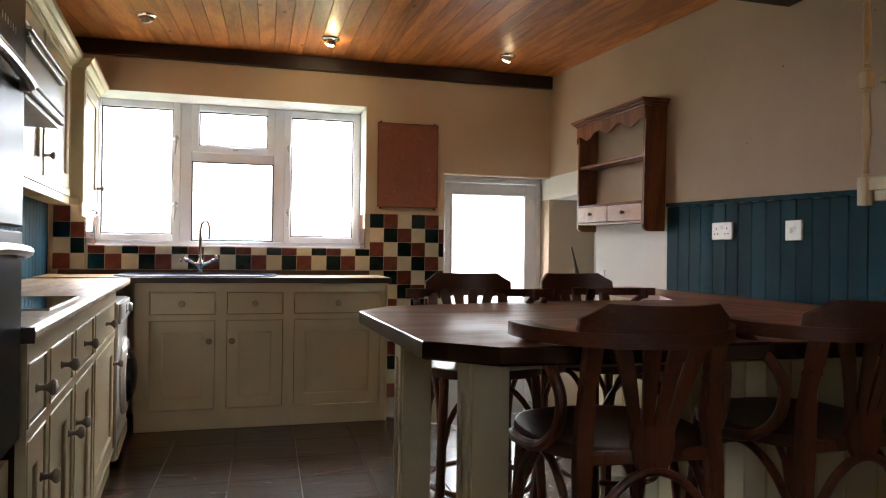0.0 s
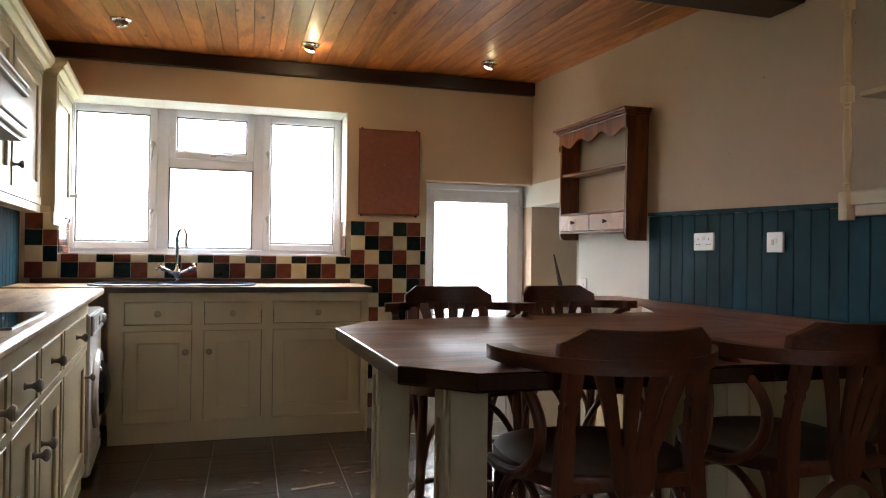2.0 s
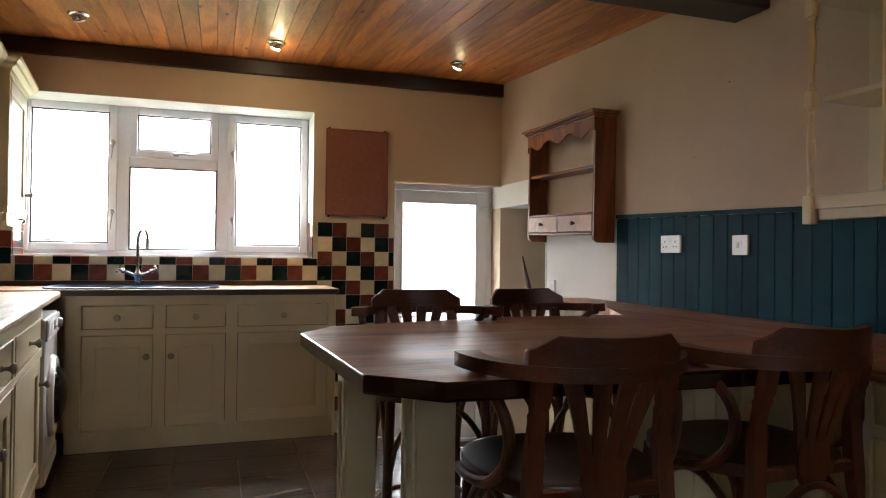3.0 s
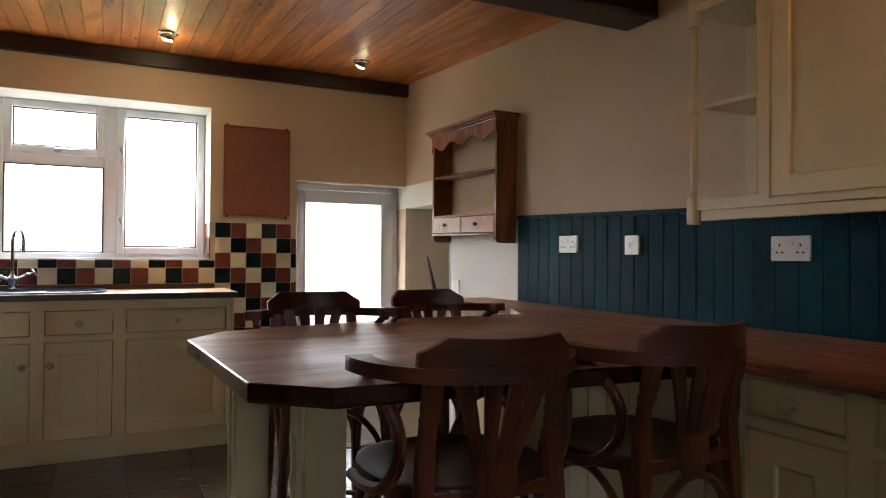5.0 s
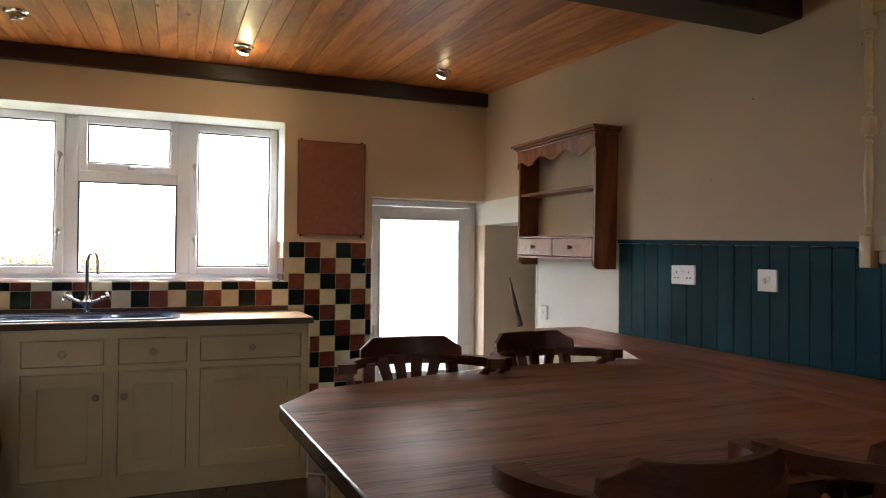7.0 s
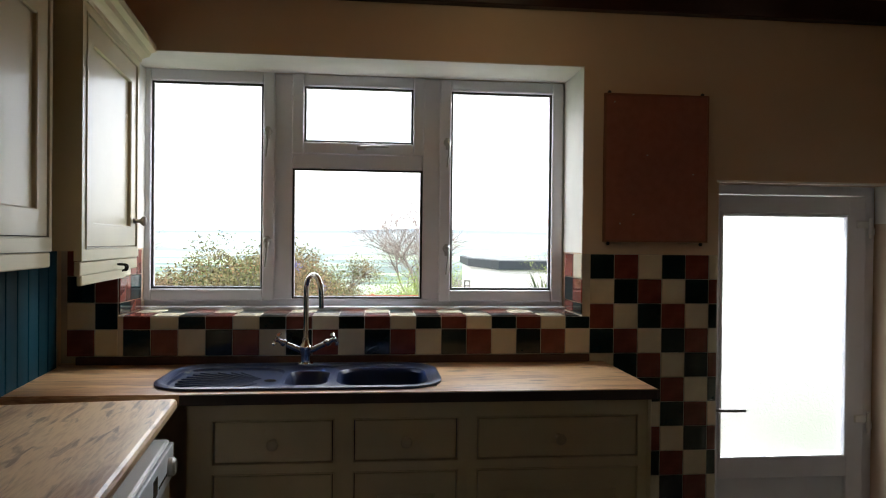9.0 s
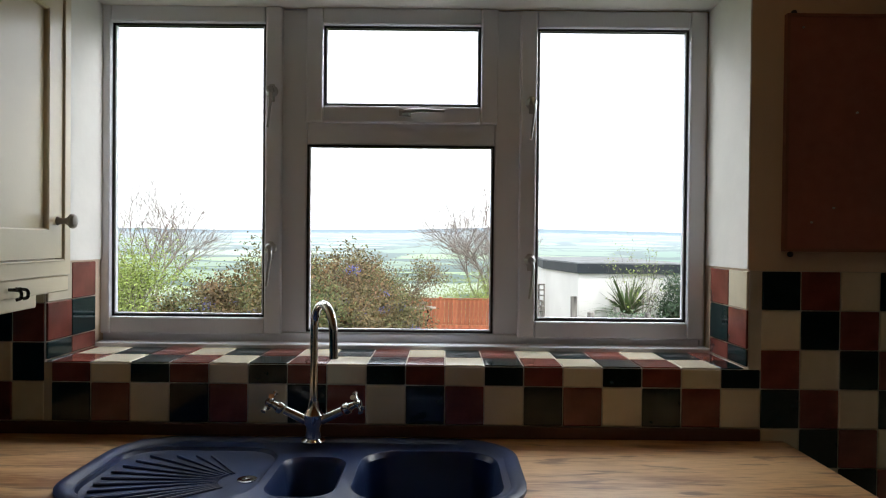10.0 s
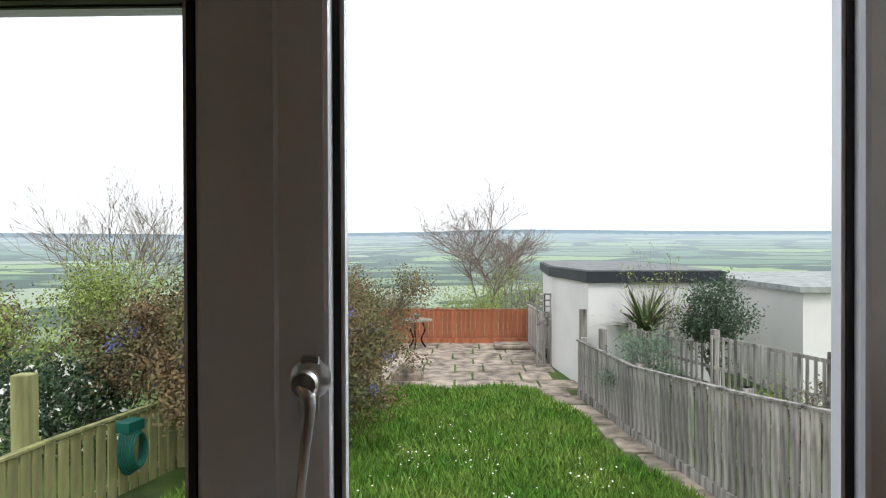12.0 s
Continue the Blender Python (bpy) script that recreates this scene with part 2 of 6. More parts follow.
CHAIR_X = wood("chair_mahogany_rail", (0.075, 0.021, 0.010), (0.150, 0.043, 0.020), 0.42, "x", 7, 3, coat=0.12, sheen=.3)
CHAIR = wood("chair_mahogany", (0.075, 0.021, 0.010), (0.160, 0.046, 0.021), 0.42, "z", 5, 4, coat=0.12, sheen=.3)
TABLE = streaked("worktop_mahogany", "x")
EDGE = mat("worktop_edge_varnish", (0.035, 0.012, 0.008), 0.25, var=0.2, scale=12, bump=0.05, coat=.6)
TABLE_Y = streaked("worktop_mahogany_side", "y")
LAM = wood("worktop_laminate", (0.36, 0.15, 0.045), (0.72, 0.46, 0.22), 0.45, "x", 6, 2.6, bump=0.05, coat=1.0, sheen=.36, flecks=.9)
LAM_L = wood("worktop_laminate_side", (0.38, 0.18, 0.07), (0.76, 0.54, 0.32), 0.45, "y", 6, 2.6, bump=0.05, coat=1.0, sheen=.36, flecks=.9)
LAM_E = mat("worktop_edge", (0.06, 0.04, 0.035), 0.5)
CORK = mat("cork", (0.30, 0.115, 0.082), 0.95, var=0.07, scale=30, bump=0.3, bscale=220)
GROUT = mat("grout", (0.5, 0.46, 0.4), 0.9, var=0.15)
GROUT_F = mat("floor_grout", (0.20, 0.15, 0.12), 0.9, var=0.2)
T_RED = mat("tile_red", (0.19, 0.052, 0.038), 0.12, var=0.25, scale=12, bump=0.08, bscale=25, obj=0.2)
T_GRN = mat("tile_green", (0.005, 0.020, 0.022), 0.12, var=0.3, scale=12, bump=0.08, bscale=25, obj=0.2)
T_CRM = mat("tile_cream", (0.62, 0.56, 0.43), 0.12, var=0.06, scale=12, bump=0.08, bscale=25, obj=0.1)
CHROME = mat("chrome", (0.75, 0.73, 0.7), 0.12, 1.0, var=0.03, bump=0)
NICKEL = mat("knob_pewter", (0.33, 0.3, 0.26), 0.35, 0.3, var=0.1, bump=0.05)
SINKM = mat("sink_composite", (0.012, 0.032, 0.11), 0.32, spec=.6, var=0.2, bump=0.1, bscale=300)
BLACK = mat("black_gloss", (0.008, 0.008, 0.01), 0.06, var=0.1, bump=0)
RUBBER = mat("gasket", (0.012, 0.012, 0.014), 0.5, var=0.1, bump=0)
WHITE = mat("white_enamel", (0.78, 0.79, 0.8), 0.25, var=0.03, bump=0)
STEEL = mat("brushed_steel", (0.45, 0.45, 0.45), 0.3, 0.9, var=0.05, bump=0.05)
BULB = mat("bulb", (1.0, 0.82, 0.5), 0.3, emit=25.0)
BULB_DIM = mat("bulb_dim", (1.0, 0.9, 0.75), 0.3, emit=3.0)
GLASS = glass("clear_glass")
OBSC = glass("obscured_glass", True)
TILE_F = slate("slate_tile", 0.27, 0.5)
TILE_L = slate("worn_slate_tile", 0.16, 1.0)
SEAT = wood("seat_varnish", (0.055, 0.017, 0.010), (0.10, 0.031, 0.016), 0.4, "y", 5, 4, coat=0.2, sheen=.25)
OVEN_B = mat("oven_glass", (0.008, 0.009, 0.014), 0.28, var=0.1, bump=0, spec=0.06)
FILTER = mat("hood_filter", (0.70, 0.70, 0.69), 0.35, .6, var=0.1)
GRASS = mat("grass", (0.095, 0.235, 0.022), 0.8, var=0.3, scale=1.6, col2=(0.20, 0.31, 0.05), bump=0.5, bscale=50, island=0.9)
EARTH = mat("turf", (0.10, 0.17, 0.035), 0.95, var=0.3, scale=2, bump=0.5, bscale=40)
SLAB = mat("paving", (0.47, 0.39, 0.31), 0.9, var=0.35, scale=5, bump=0.4, bscale=60, obj=0.3)
FENCE_R = mat("red_fence_stain", (0.46, 0.15, 0.07), 0.8, var=0.25, scale=10, bump=0.3, obj=0.3, stretch=(1, 1, .15))
FENCE_G = mat("weathered_fence", (0.46, 0.43, 0.39), 0.9, var=0.4, scale=14, bump=0.5, obj=0.55, stretch=(1, 1, .12))
FENCE_B = mat("treated_fence", (0.33, 0.33, 0.14), 0.9, var=0.25, scale=10, bump=0.3, obj=0.3, stretch=(1, 1, .15))
RENDER_W = mat("white_render", (0.8, 0.79, 0.76), 0.9, var=0.06, scale=1, bump=0.2)
FASCIA = mat("dark_fascia", (0.015, 0.022, 0.03), 0.6)
BARK = mat("bark", (0.24, 0.20, 0.17), 0.95, var=0.3, bump=0.5)
# twigs of the far trees, paled to put haze into the colour
TWIG = mat("hazy_twig", (0.34, 0.28, 0.25), 0.95, var=0.2, bump=0)
LEAF_D = mat("shrub_leaf", (0.07, 0.10, 0.03), 0.7, var=0.2, island=0.9, bump=0, col2=(0.10, 0.06, 0.03), scale=2.5)
LEAF_G = mat("bright_leaf", (0.26, 0.33, 0.07), 0.7, var=0.2, island=0.8, bump=0)
LEAF_E = mat("evergreen_leaf", (0.03, 0.07, 0.025), 0.6, var=0.2, island=0.8, bump=0)
BLOSS_B = mat("blue_blossom", (0.17, 0.19, 0.55), 0.8, var=0.2, island=0.3, bump=0)
BLOSS_W = mat("white_blossom", (0.8, 0.8, 0.72), 0.8, var=0.05, bump=0)
HOSE = mat("green_hose", (0.008, 0.11, 0.085), 0.4, var=0.1, bump=0)
FIELD = mat("fields", (0.14, 0.22, 0.12), 1.0, var=0.4, scale=0.02, bump=0, col2=(0.2, 0.26, 0.17), bscale=0.2)


# ---- building blocks ----
def thing(name, label, category, group="", m=None, kind=""):
    e = new(name); e.empty_display_size = 0.05
    if m is not None:
        e.matrix_world = m
    return tagged(e, label, category, group, kind)


def part(name, bm, material, parent=None, label="", kind="", smooth=False):
    me = bpy.data.meshes.new(name)
    bmesh.ops.recalc_face_normals(bm, faces=bm.faces)
    bm.to_mesh(me); bm.free()
    for mm in (material if isinstance(material, (list, tuple)) else [material]):
        me.materials.append(mm)
    if smooth:
        for p in me.polygons:
            p.use_smooth = True
        me.set_sharp_from_angle(angle=radians(35))
    ob = new(name, me)
    ob.parent = parent
    return tagged(ob, label=label, kind=kind)


def bx(bm, a, b, bevel=0.0, seg=1, mi=0, m=None):
    """A box from corner a to corner b in bm, edges bevelled."""
    t = bmesh.new() if bevel else bm
    vs = [t.verts.new((x, y, z)) for x in (min(a[0], b[0]), max(a[0], b[0])) for y in (min(a[1], b[1]), max(a[1], b[1])) for z in (min(a[2], b[2]), max(a[2], b[2]))]
    fs = [t.faces.new([vs[i] for i in q]) for q in ((0, 1, 3, 2), (4, 6, 7, 5), (0, 4, 5, 1), (2, 3, 7, 6), (0, 2, 6, 4), (1, 5, 7, 3))]
    for f in fs:
        f.material_index = mi
    if m is not None:
        for v in vs:
            v.co = m @ v.co
    if bevel:
        lim = min(abs(a[i] - b[i]) for i in range(3)) * 0.45
        bmesh.ops.bevel(t, geom=t.edges[:], offset=min(bevel, lim), segments=seg, affect="EDGES", profile=0.5)
        me = bpy.data.meshes.new("tmp"); t.to_mesh(me); t.free(); bm.from_mesh(me); bpy.data.meshes.remove(me)
    return bm


def box(a, b, bevel=0.0, seg=1):
    return bx(bmesh.new(), a, b, bevel, seg)


def ring(bm, o, i, lo, hi, axis="y", inset=0.0):
    """One frame in one piece: outer rectangle o, opening i, from lo to hi; the opening's front edge may be eased."""
    f = {"y": lambda a, c, d: (a, d, c), "z": lambda a, c, d: (a, c, d)}[axis]
    def loop(q, d, k=0.0):
        return [bm.verts.new(f(a, c, d)) for a, c in ((q[0] - k, q[2] - k), (q[1] + k, q[2] - k), (q[1] + k, q[3] + k), (q[0] - k, q[3] + k))]
    ls = [loop(o, hi), loop(o, lo), loop(i, lo, inset), loop(i, lo + inset), loop(i, hi)] if inset else [loop(o, hi), loop(o, lo), loop(i, lo), loop(i, hi)]
    for a, b in zip(ls, ls[1:] + ls[:1]):
        for j in range(4):
            bm.faces.new((a[j], a[(j + 1) % 4], b[(j + 1) % 4], b[j]))
    return bm


def prism(bm, pts, z0, z1, mi=0, axis="z"):
    """A closed outline pulled from z0 to z1 along an axis."""
    f = {"z": lambda p, z: (p[0], p[1], z), "y": lambda p, z: (p[0], z, p[1]), "x": lambda p, z: (z, p[0], p[1])}[axis]
    lo = [bm.verts.new(f(p, z0)) for p in pts]; hi = [bm.verts.new(f(p, z1)) for p in pts]
    k = len(pts)
    fs = [bm.faces.new(lo[::-1]), bm.faces.new(hi)] + [bm.faces.new((lo[i], lo[(i + 1) % k], hi[(i + 1) % k], hi[i])) for i in range(k)]
    for q in fs:
        q.material_index = mi
    return bm


def lathe(bm, prof, m=Matrix(), n=16, mi=0):
    """Turned shape: prof is a row of (radius, height)."""
    rings = []
    for r, z in prof:
        rings.append([bm.verts.new(m @ Vector((r * math.cos(2 * math.pi * i / n), r * math.sin(2 * math.pi * i / n), z))) for i in range(n)])
    for a, b in zip(rings, rings[1:]):
        for i in range(n):
            bm.faces.new((a[i], a[(i + 1) % n], b[(i + 1) % n], b[i])).material_index = mi
    bm.faces.new(rings[0][::-1]).material_index = mi
    bm.faces.new(rings[-1]).material_index = mi
    return bm


def tube(bm, pts, r, n=8, mi=0, closed=False, flat=1.0):
    """A round bar along pts; r one radius or one per point."""
    pts = [Vector(p) for p in pts]
    rs = r if isinstance(r, (list, tuple)) else [r] * len(pts)
    rings = []; up = Vector((0, 0, 1)); K = len(pts)
    prev = None
    for i, p in enumerate(pts):
        a = pts[(i - 1) % K] if (closed or i) else p
        b = pts[(i + 1) % K] if (closed or i < K - 1) else p
        d = (b - a).normalized()
        if prev is None:
            s = d.cross(up if abs(d.z) < 0.9 else Vector((1, 0, 0))).normalized()
        else:
            s = (prev - d * prev.dot(d)).normalized()
        prev = s; u = s.cross(d)
        rings.append([bm.verts.new(p + (s * math.cos(2 * math.pi * j / n) + u * math.sin(2 * math.pi * j / n) * flat) * rs[i]) for j in range(n)])
    for i in range(K if closed else K - 1):
        a, b = rings[i], rings[(i + 1) % K]
        for j in range(n):
            bm.faces.new((a[j], a[(j + 1) % n], b[(j + 1) % n], b[j])).material_index = mi
    if not closed:
        bm.faces.new(rings[0][::-1]); bm.faces.new(rings[-1])
    return bm


def arc(c, r, a0, a1, n, plane="xz", ry=None):
    ry = ry or r
    out = []
    for i in range(n + 1):
        a = radians(a0 + (a1 - a0) * i / n); u, v = r * math.cos(a), ry * math.sin(a)
        out.append({"xz": (c[0] + u, c[1], c[2] + v), "yz": (c[0], c[1] + u, c[2] + v), "xy": (c[0] + u, c[1] + v, c[2])}[plane])
    return out


def bez(p, n=10):
    """Smooth run through control points."""
    P = [Vector(q) for q in p]; P = [2 * P[0] - P[1]] + P + [2 * P[-1] - P[-2]]
    out = []
    for i in range(1, len(P) - 2):
        for k in range(n):
            t = k / n
            a, b, c, d = P[i - 1:i + 3]
            out.append(0.5 * ((2 * b) + (c - a) * t + (2 * a - 5 * b + 4 * c - d) * t * t + (3 * b - a - 3 * c + d) * t ** 3))
    out.append(P[-2])
    return out


# ---- plan ----
BY = 6.06          # face of the window wall
RX = 2.95          # face of the panelled wall
SX, SY = -1.75, -1.6
LEFT = pose(-0.105, 5.37, 0, 0, 0, 6.3)   # frame of the side run: x out of the wall, y along it
FLZ = -0.08        # kitchen floor
LOW = -0.40        # floor of the door lobby
DY = 6.24          # face of the back door
WL, WR, WB, WT = -0.50, 1.44, 1.10, 2.184
GZ = -0.75         # garden


def ceil_z(y):
    return 2.525 - 0.066 * (BY - y) if y > 3.45 else 2.353


# window wall with its openings
def wall_panel(bm, x0, x1, z0, z1, y0=BY, y1=BY + 0.36):
    bx(bm, (x0, y0, z0), (x1, y1, z1))


wn_ = thing("wall_north", "cream painted plaster wall with an added window for fill light with a window and a glazed back door", "wall", kind="structure")
bm = bmesh.new()
wall_panel(bm, -1.2, WL, LOW, 2.75); wall_panel(bm, WL, WR, LOW, WB - 0.012); wall_panel(bm, WL, WR, WT, 2.75)
wall_panel(bm, WR, 2.06, LOW, 2.75); wall_panel(bm, 2.06, RX, 1.70, 2.75); wall_panel(bm, RX, 3.6, LOW, 2.75)
part("wall_plaster", bm, PLASTER, wn_, kind="structure")
bm = bmesh.new()
bx(bm, (WL, BY - 0.001, WT - 0.004), (WR, BY + 0.30, WT)); bx(bm, (WR - 0.004, BY + 0.001, WB + .27), (WR, BY + 0.30, WT - .004)); bx(bm, (WL, BY + 0.001, WB + .27), (WL + 0.004, BY + 0.30, WT - .004))
part("window_reveal", bm, mat("reveal_paint", (0.72, 0.70, 0.66), 0.7, var=0.05), wn_, kind="structure")

# panelled wall with its low opening
we = thing("wall_east", "cream painted plaster wall with an added window for fill light above teal panelling", "wall", kind="structure")
bm = bmesh.new()
bx(bm, (RX, SY, LOW), (RX + 0.25, 4.37, 2.75)); bx(bm, (RX, 4.37, 1.371), (RX + 0.25, 5.26, 2.75)); bx(bm, (RX, 5.26, 1.70), (RX + 0.25, BY, 2.75))
bx(bm, (RX + 0.02, 4.37, LOW), (RX + 0.25, 5.26, 1.371))
part("wall_plaster", bm, PLASTER, we, kind="structure")
bm = bmesh.new()
bx(bm, (RX + 0.005, 4.38, LOW), (RX + 0.02, 5.25, 1.371)); bx(bm, (RX + 0.003, 5.2605, LOW), (RX + 0.25, 5.272, 1.519)); bx(bm, (RX - .003, 5.2605, 1.52), (RX + 0.25, BY + .17, 1.6995))
part("wall_lower", bm, PLASTER_W, we, "smooth white painted lower wall", kind="structure")
# space behind the low opening
sp = thing("side_passage", "dim narrow passage with plain plaster walls", "passage", kind="structure")
bm = bmesh.new()
bx(bm, (4.0, 4.4, LOW), (4.1, 6.6, 1.8)); bx(bm, (RX + .25, 6.42, LOW), (4.0, 6.5, 1.8)); bx(bm, (RX + .25, 4.9, LOW), (4.0, 5.0, 1.8)); bx(bm, (RX + .25, 5.0, 1.7), (4.0, 6.42, 1.8))
part("passage_wall", bm, PLASTER_W, sp, kind="structure")
bm = bmesh.new(); bx(bm, (RX + .02, 6.24, LOW), (RX + .25, 6.42, 1.52)); part("jamb", bm, PLASTER_W, sp, kind="structure")

ww = thing("wall_west", "cream painted plaster wall with an added window for fill light behind the side units", "wall", kind="structure")
bm = bmesh.new(); bx(bm, (-0.75, -7.2, LOW), (-0.55, 0.9, 2.75), m=LEFT); part("wall_plaster", bm, PLASTER, ww, kind="structure")
wsouth = thing("wall_south", "cream painted plaster wall with an added window for fill light", "wall", kind="structure")
# opening out of view, added to let fill light in from behind
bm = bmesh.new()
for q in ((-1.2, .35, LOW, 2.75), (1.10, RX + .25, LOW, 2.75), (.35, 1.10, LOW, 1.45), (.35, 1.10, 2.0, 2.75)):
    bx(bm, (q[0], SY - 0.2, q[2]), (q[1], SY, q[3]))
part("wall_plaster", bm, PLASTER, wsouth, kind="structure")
# frame of the added opening
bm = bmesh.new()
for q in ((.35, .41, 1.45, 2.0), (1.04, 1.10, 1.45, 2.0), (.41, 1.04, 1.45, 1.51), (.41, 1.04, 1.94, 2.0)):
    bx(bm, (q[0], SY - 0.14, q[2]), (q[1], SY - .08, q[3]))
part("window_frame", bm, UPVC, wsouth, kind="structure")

# ceiling of tongued boards
bm = bmesh.new()
random.seed(4)
x = -1.15
while x < RX + 0.02:
    w = 0.1
    for (ya, yb) in ((3.40, BY), (SY, 3.30)):
        za, zb = ceil_z(max(ya, 3.46) if ya > 3 else ya), ceil_z(yb)
        v = []
        for px_, dz in ((x + 0.0003, 0.0045), (x + 0.0024, 0), (x + w - 0.0024, 0), (x + w - .0003, 0.0045)):
            for yy, zz in ((ya, za), (yb, zb)):
                v.append(bm.verts.new((px_, yy, zz + dz)))
            for yy, zz in ((ya, za), (yb, zb)):
                v.append(bm.verts.new((px_, yy, zz + 0.02)))
        for i in range(3):
            a = v[4 * i:4 * i + 4]; b = v[4 * i + 4:4 * i + 8]
            bm.faces.new((a[0], a[1], b[1], b[0])); bm.faces.new((a[2], b[2], b[3], a[3]))
            bm.faces.new((a[0], b[0], b[2], a[2])); bm.faces.new((a[1], a[3], b[3], b[1]))
        bm.faces.new((v[0], v[2], v[3], v[1])); bm.faces.new((v[12], v[13], v[15], v[14]))
    x += w
ceiling = part("ceiling", bm, PINE_C, None, "varnished knotty pine boarded ceiling, orange brown, glossy", kind="structure")
tagged(ceiling, category="ceiling")
bm = bmesh.new(); bx(bm, (-1.4, SY - .2, 2.56), (RX + .3, BY + .4, 2.8)); tagged(part("ceiling_deck", bm, BEAM, None, "dark boarding above the ceiling", kind="structure"), category="ceiling")
t = part("wall_beam", box((-1.1, BY - 0.050, 2.418), (RX - 0.002, BY - 0.002, 2.518), 0.004), BEAM, None, "dark stained timber beam along the window wall")
tagged(t, category="beam")
t = part("ceiling_beam", box((-1.0, 3.25, 2.18), (RX - 0.002, 3.455, 2.36), 0.012, 2), BEAM, None, "thick dark stained timber ceiling beam")
tagged(t, category="beam")

# floors
FE = [(1.448, 5.66), (2.779, 4.523)]   # edge of the step down
bm = bmesh.new()
prism(bm, [(-1.3, SY - .1), (RX + .1, SY - .1), (RX + .1, 4.26), FE[1], FE[0], (1.40, 5.70), (1.40, BY + .05), (-1.3, BY + .05)], LOW - 0.05, FLZ - 0.0035)
tagged(part("floor", bm, GROUT_F, None, "dark slate tiled kitchen floor", kind="structure"), category="floor")
bm = bmesh.new(); bx(bm, (1.2, 3.9, LOW - .1), (4.0, 6.5, LOW - .012))
tagged(part("lobby_floor", bm, GROUT_F, None, "tiled lobby floor two steps lower", kind="structure"), category="floor")

# ---- window ----
def bar(bm, x0, x1, z0, z1, y0, y1, bev=0.006):
    return bx(bm, (x0, y0, z0), (x1, y1, z1), bev, 2)


def glazed(parent, x0, x1, z0, z1, sash, yf=6.352):
    """One light: an opening sash, if any, gasket and pane, seated in the frame."""
    host = parent
    if sash:
        bm = bmesh.new(); w = 0.054
        for q in ((x0 - w, x0, z0 - w, z1 + w), (x1, x1 + w, z0 - w, z1 + w), (x0, x1, z0 - w, z0), (x0, x1, z1, z1 + w)):
            bar(bm, *q, yf, yf + 0.06)
        host = part("sash_frame", bm, UPVC, parent)
    bm = bmesh.new(); g = 0.007
    for q in ((x0, x0 + g, z0, z1), (x1 - g, x1, z0, z1), (x0 + g, x1 - g, z0, z0 + g), (x0 + g, x1 - g, z1 - g, z1)):
        bx(bm, (q[0], yf + 0.016, q[2]), (q[1], yf + 0.04, q[3]))
    part("gasket", bm, RUBBER, host)
    bm = bmesh.new()
    for q in ((x0 + g, x0 + g + .004, z0 + g, z1 - g), (x1 - g - .004, x1 - g, z0 + g, z1 - g), (x0 + g, x1 - g, z0 + g, z0 + g + .004)):
        bx(bm, (q[0], yf + 0.018, q[2]), (q[1], yf + 0.034, q[3]))
    part("bead", bm, UPVC, host)
    p = part("pane", box((x0 + g, yf + 0.028, z0 + g), (x1 - g, yf + 0.034, z1 - g)), GLASS, host); p.visible_shadow = False
    return host


def window_handle(parent, x, z, y=6.352, flip=False, horizontal=False):
    bm = bmesh.new(); s = -1 if flip else 1
    if horizontal:
        bx(bm, (x - 0.02, y - 0.012, z - 0.012), (x + 0.02, y, z + 0.012), 0.004, 2)
        bx(bm, (x - 0.01, y - 0.03, z - 0.009), (x + 0.012, y - 0.01, z + 0.009), 0.004, 2)
        tube(bm, [(x, y - 0.03, z), (x + 0.05, y - 0.036, z + 0.004), (x + 0.125, y - 0.034, z + 0.002)], [0.008, 0.006, 0.004], 8)
    else:
        lathe(bm, [(.019, 0), (.019, .004), (.015, .009), (.0105, .012), (.0105, .024), (.013, .028), (.011, .033), (.002, .035)], pose(x, y, z, 90), 18)
        bx(bm, (x - .009, y - .008, z - .034), (x + .009, y, z + .022), .003, 2)
        tube(bm, bez([(x, y - .028, z), (x + .006 * s, y - .036, z - .018), (x + .003 * s, y - .040, z - .055), (x - .005 * s, y - .036, z - .120)], 5), [.0085, .0085, .008, .0075, .007, .0065, .006, .006, .0055, .0055, .005, .005, .0045, .0045, .004, .004], 10, flat=.6)
    return part("window_handle", bm, STEEL, parent, "grey metal casement handle", smooth=True)


win = thing("window_1", "white plastic three light casement window with clear panes", "window", kind="structure")
bm = bmesh.new()
F0, F1 = 6.368, 6.44
bar(bm, WL, -0.525, WB, WT - .004, F0, F1); bar(bm, 1.422, WR, WB, WT - .004, F0, F1)
bar(bm, -0.525, 1.422, WB, 1.14, F0, F1); bar(bm, -0.525, 1.422, 2.178, WT - .004, F0, F1)
bar(bm, 0.068, 0.155, 1.14, 2.178, F0, F1); bar(bm, 0.757, 0.848, 1.14, 2.178, F0, F1)
bar(bm, 0.155, 0.757, 1.745, 1.823, F0, F1)
part("window_frame", bm, UPVC, win)
s1 = glazed(win, -0.472, 0.022, 1.187, 2.129, True)
s2 = glazed(win, 0.206, 0.711, 1.868, 2.126, True)
s3 = glazed(win, 0.890, 1.377, 1.185, 2.123, True)
glazed(win, 0.155, 0.757, 1.142, 1.745, False)
for z in (1.41, 1.91):
    window_handle(s1, 0.045, z); window_handle(s3, 0.872, z - 0.03)
window_handle(s2, 0.47, 1.845, horizontal=True)
part("inner_sill_strip", box((WL + .001, 6.3125, WB - .008), (WR - .001, 6.3675, WB + .010), .003), UPVC, win)
part("outer_sill", box((-0.56, 6.4405, 1.05), (1.5, 6.475, 1.085), 0.004), UPVC, win)

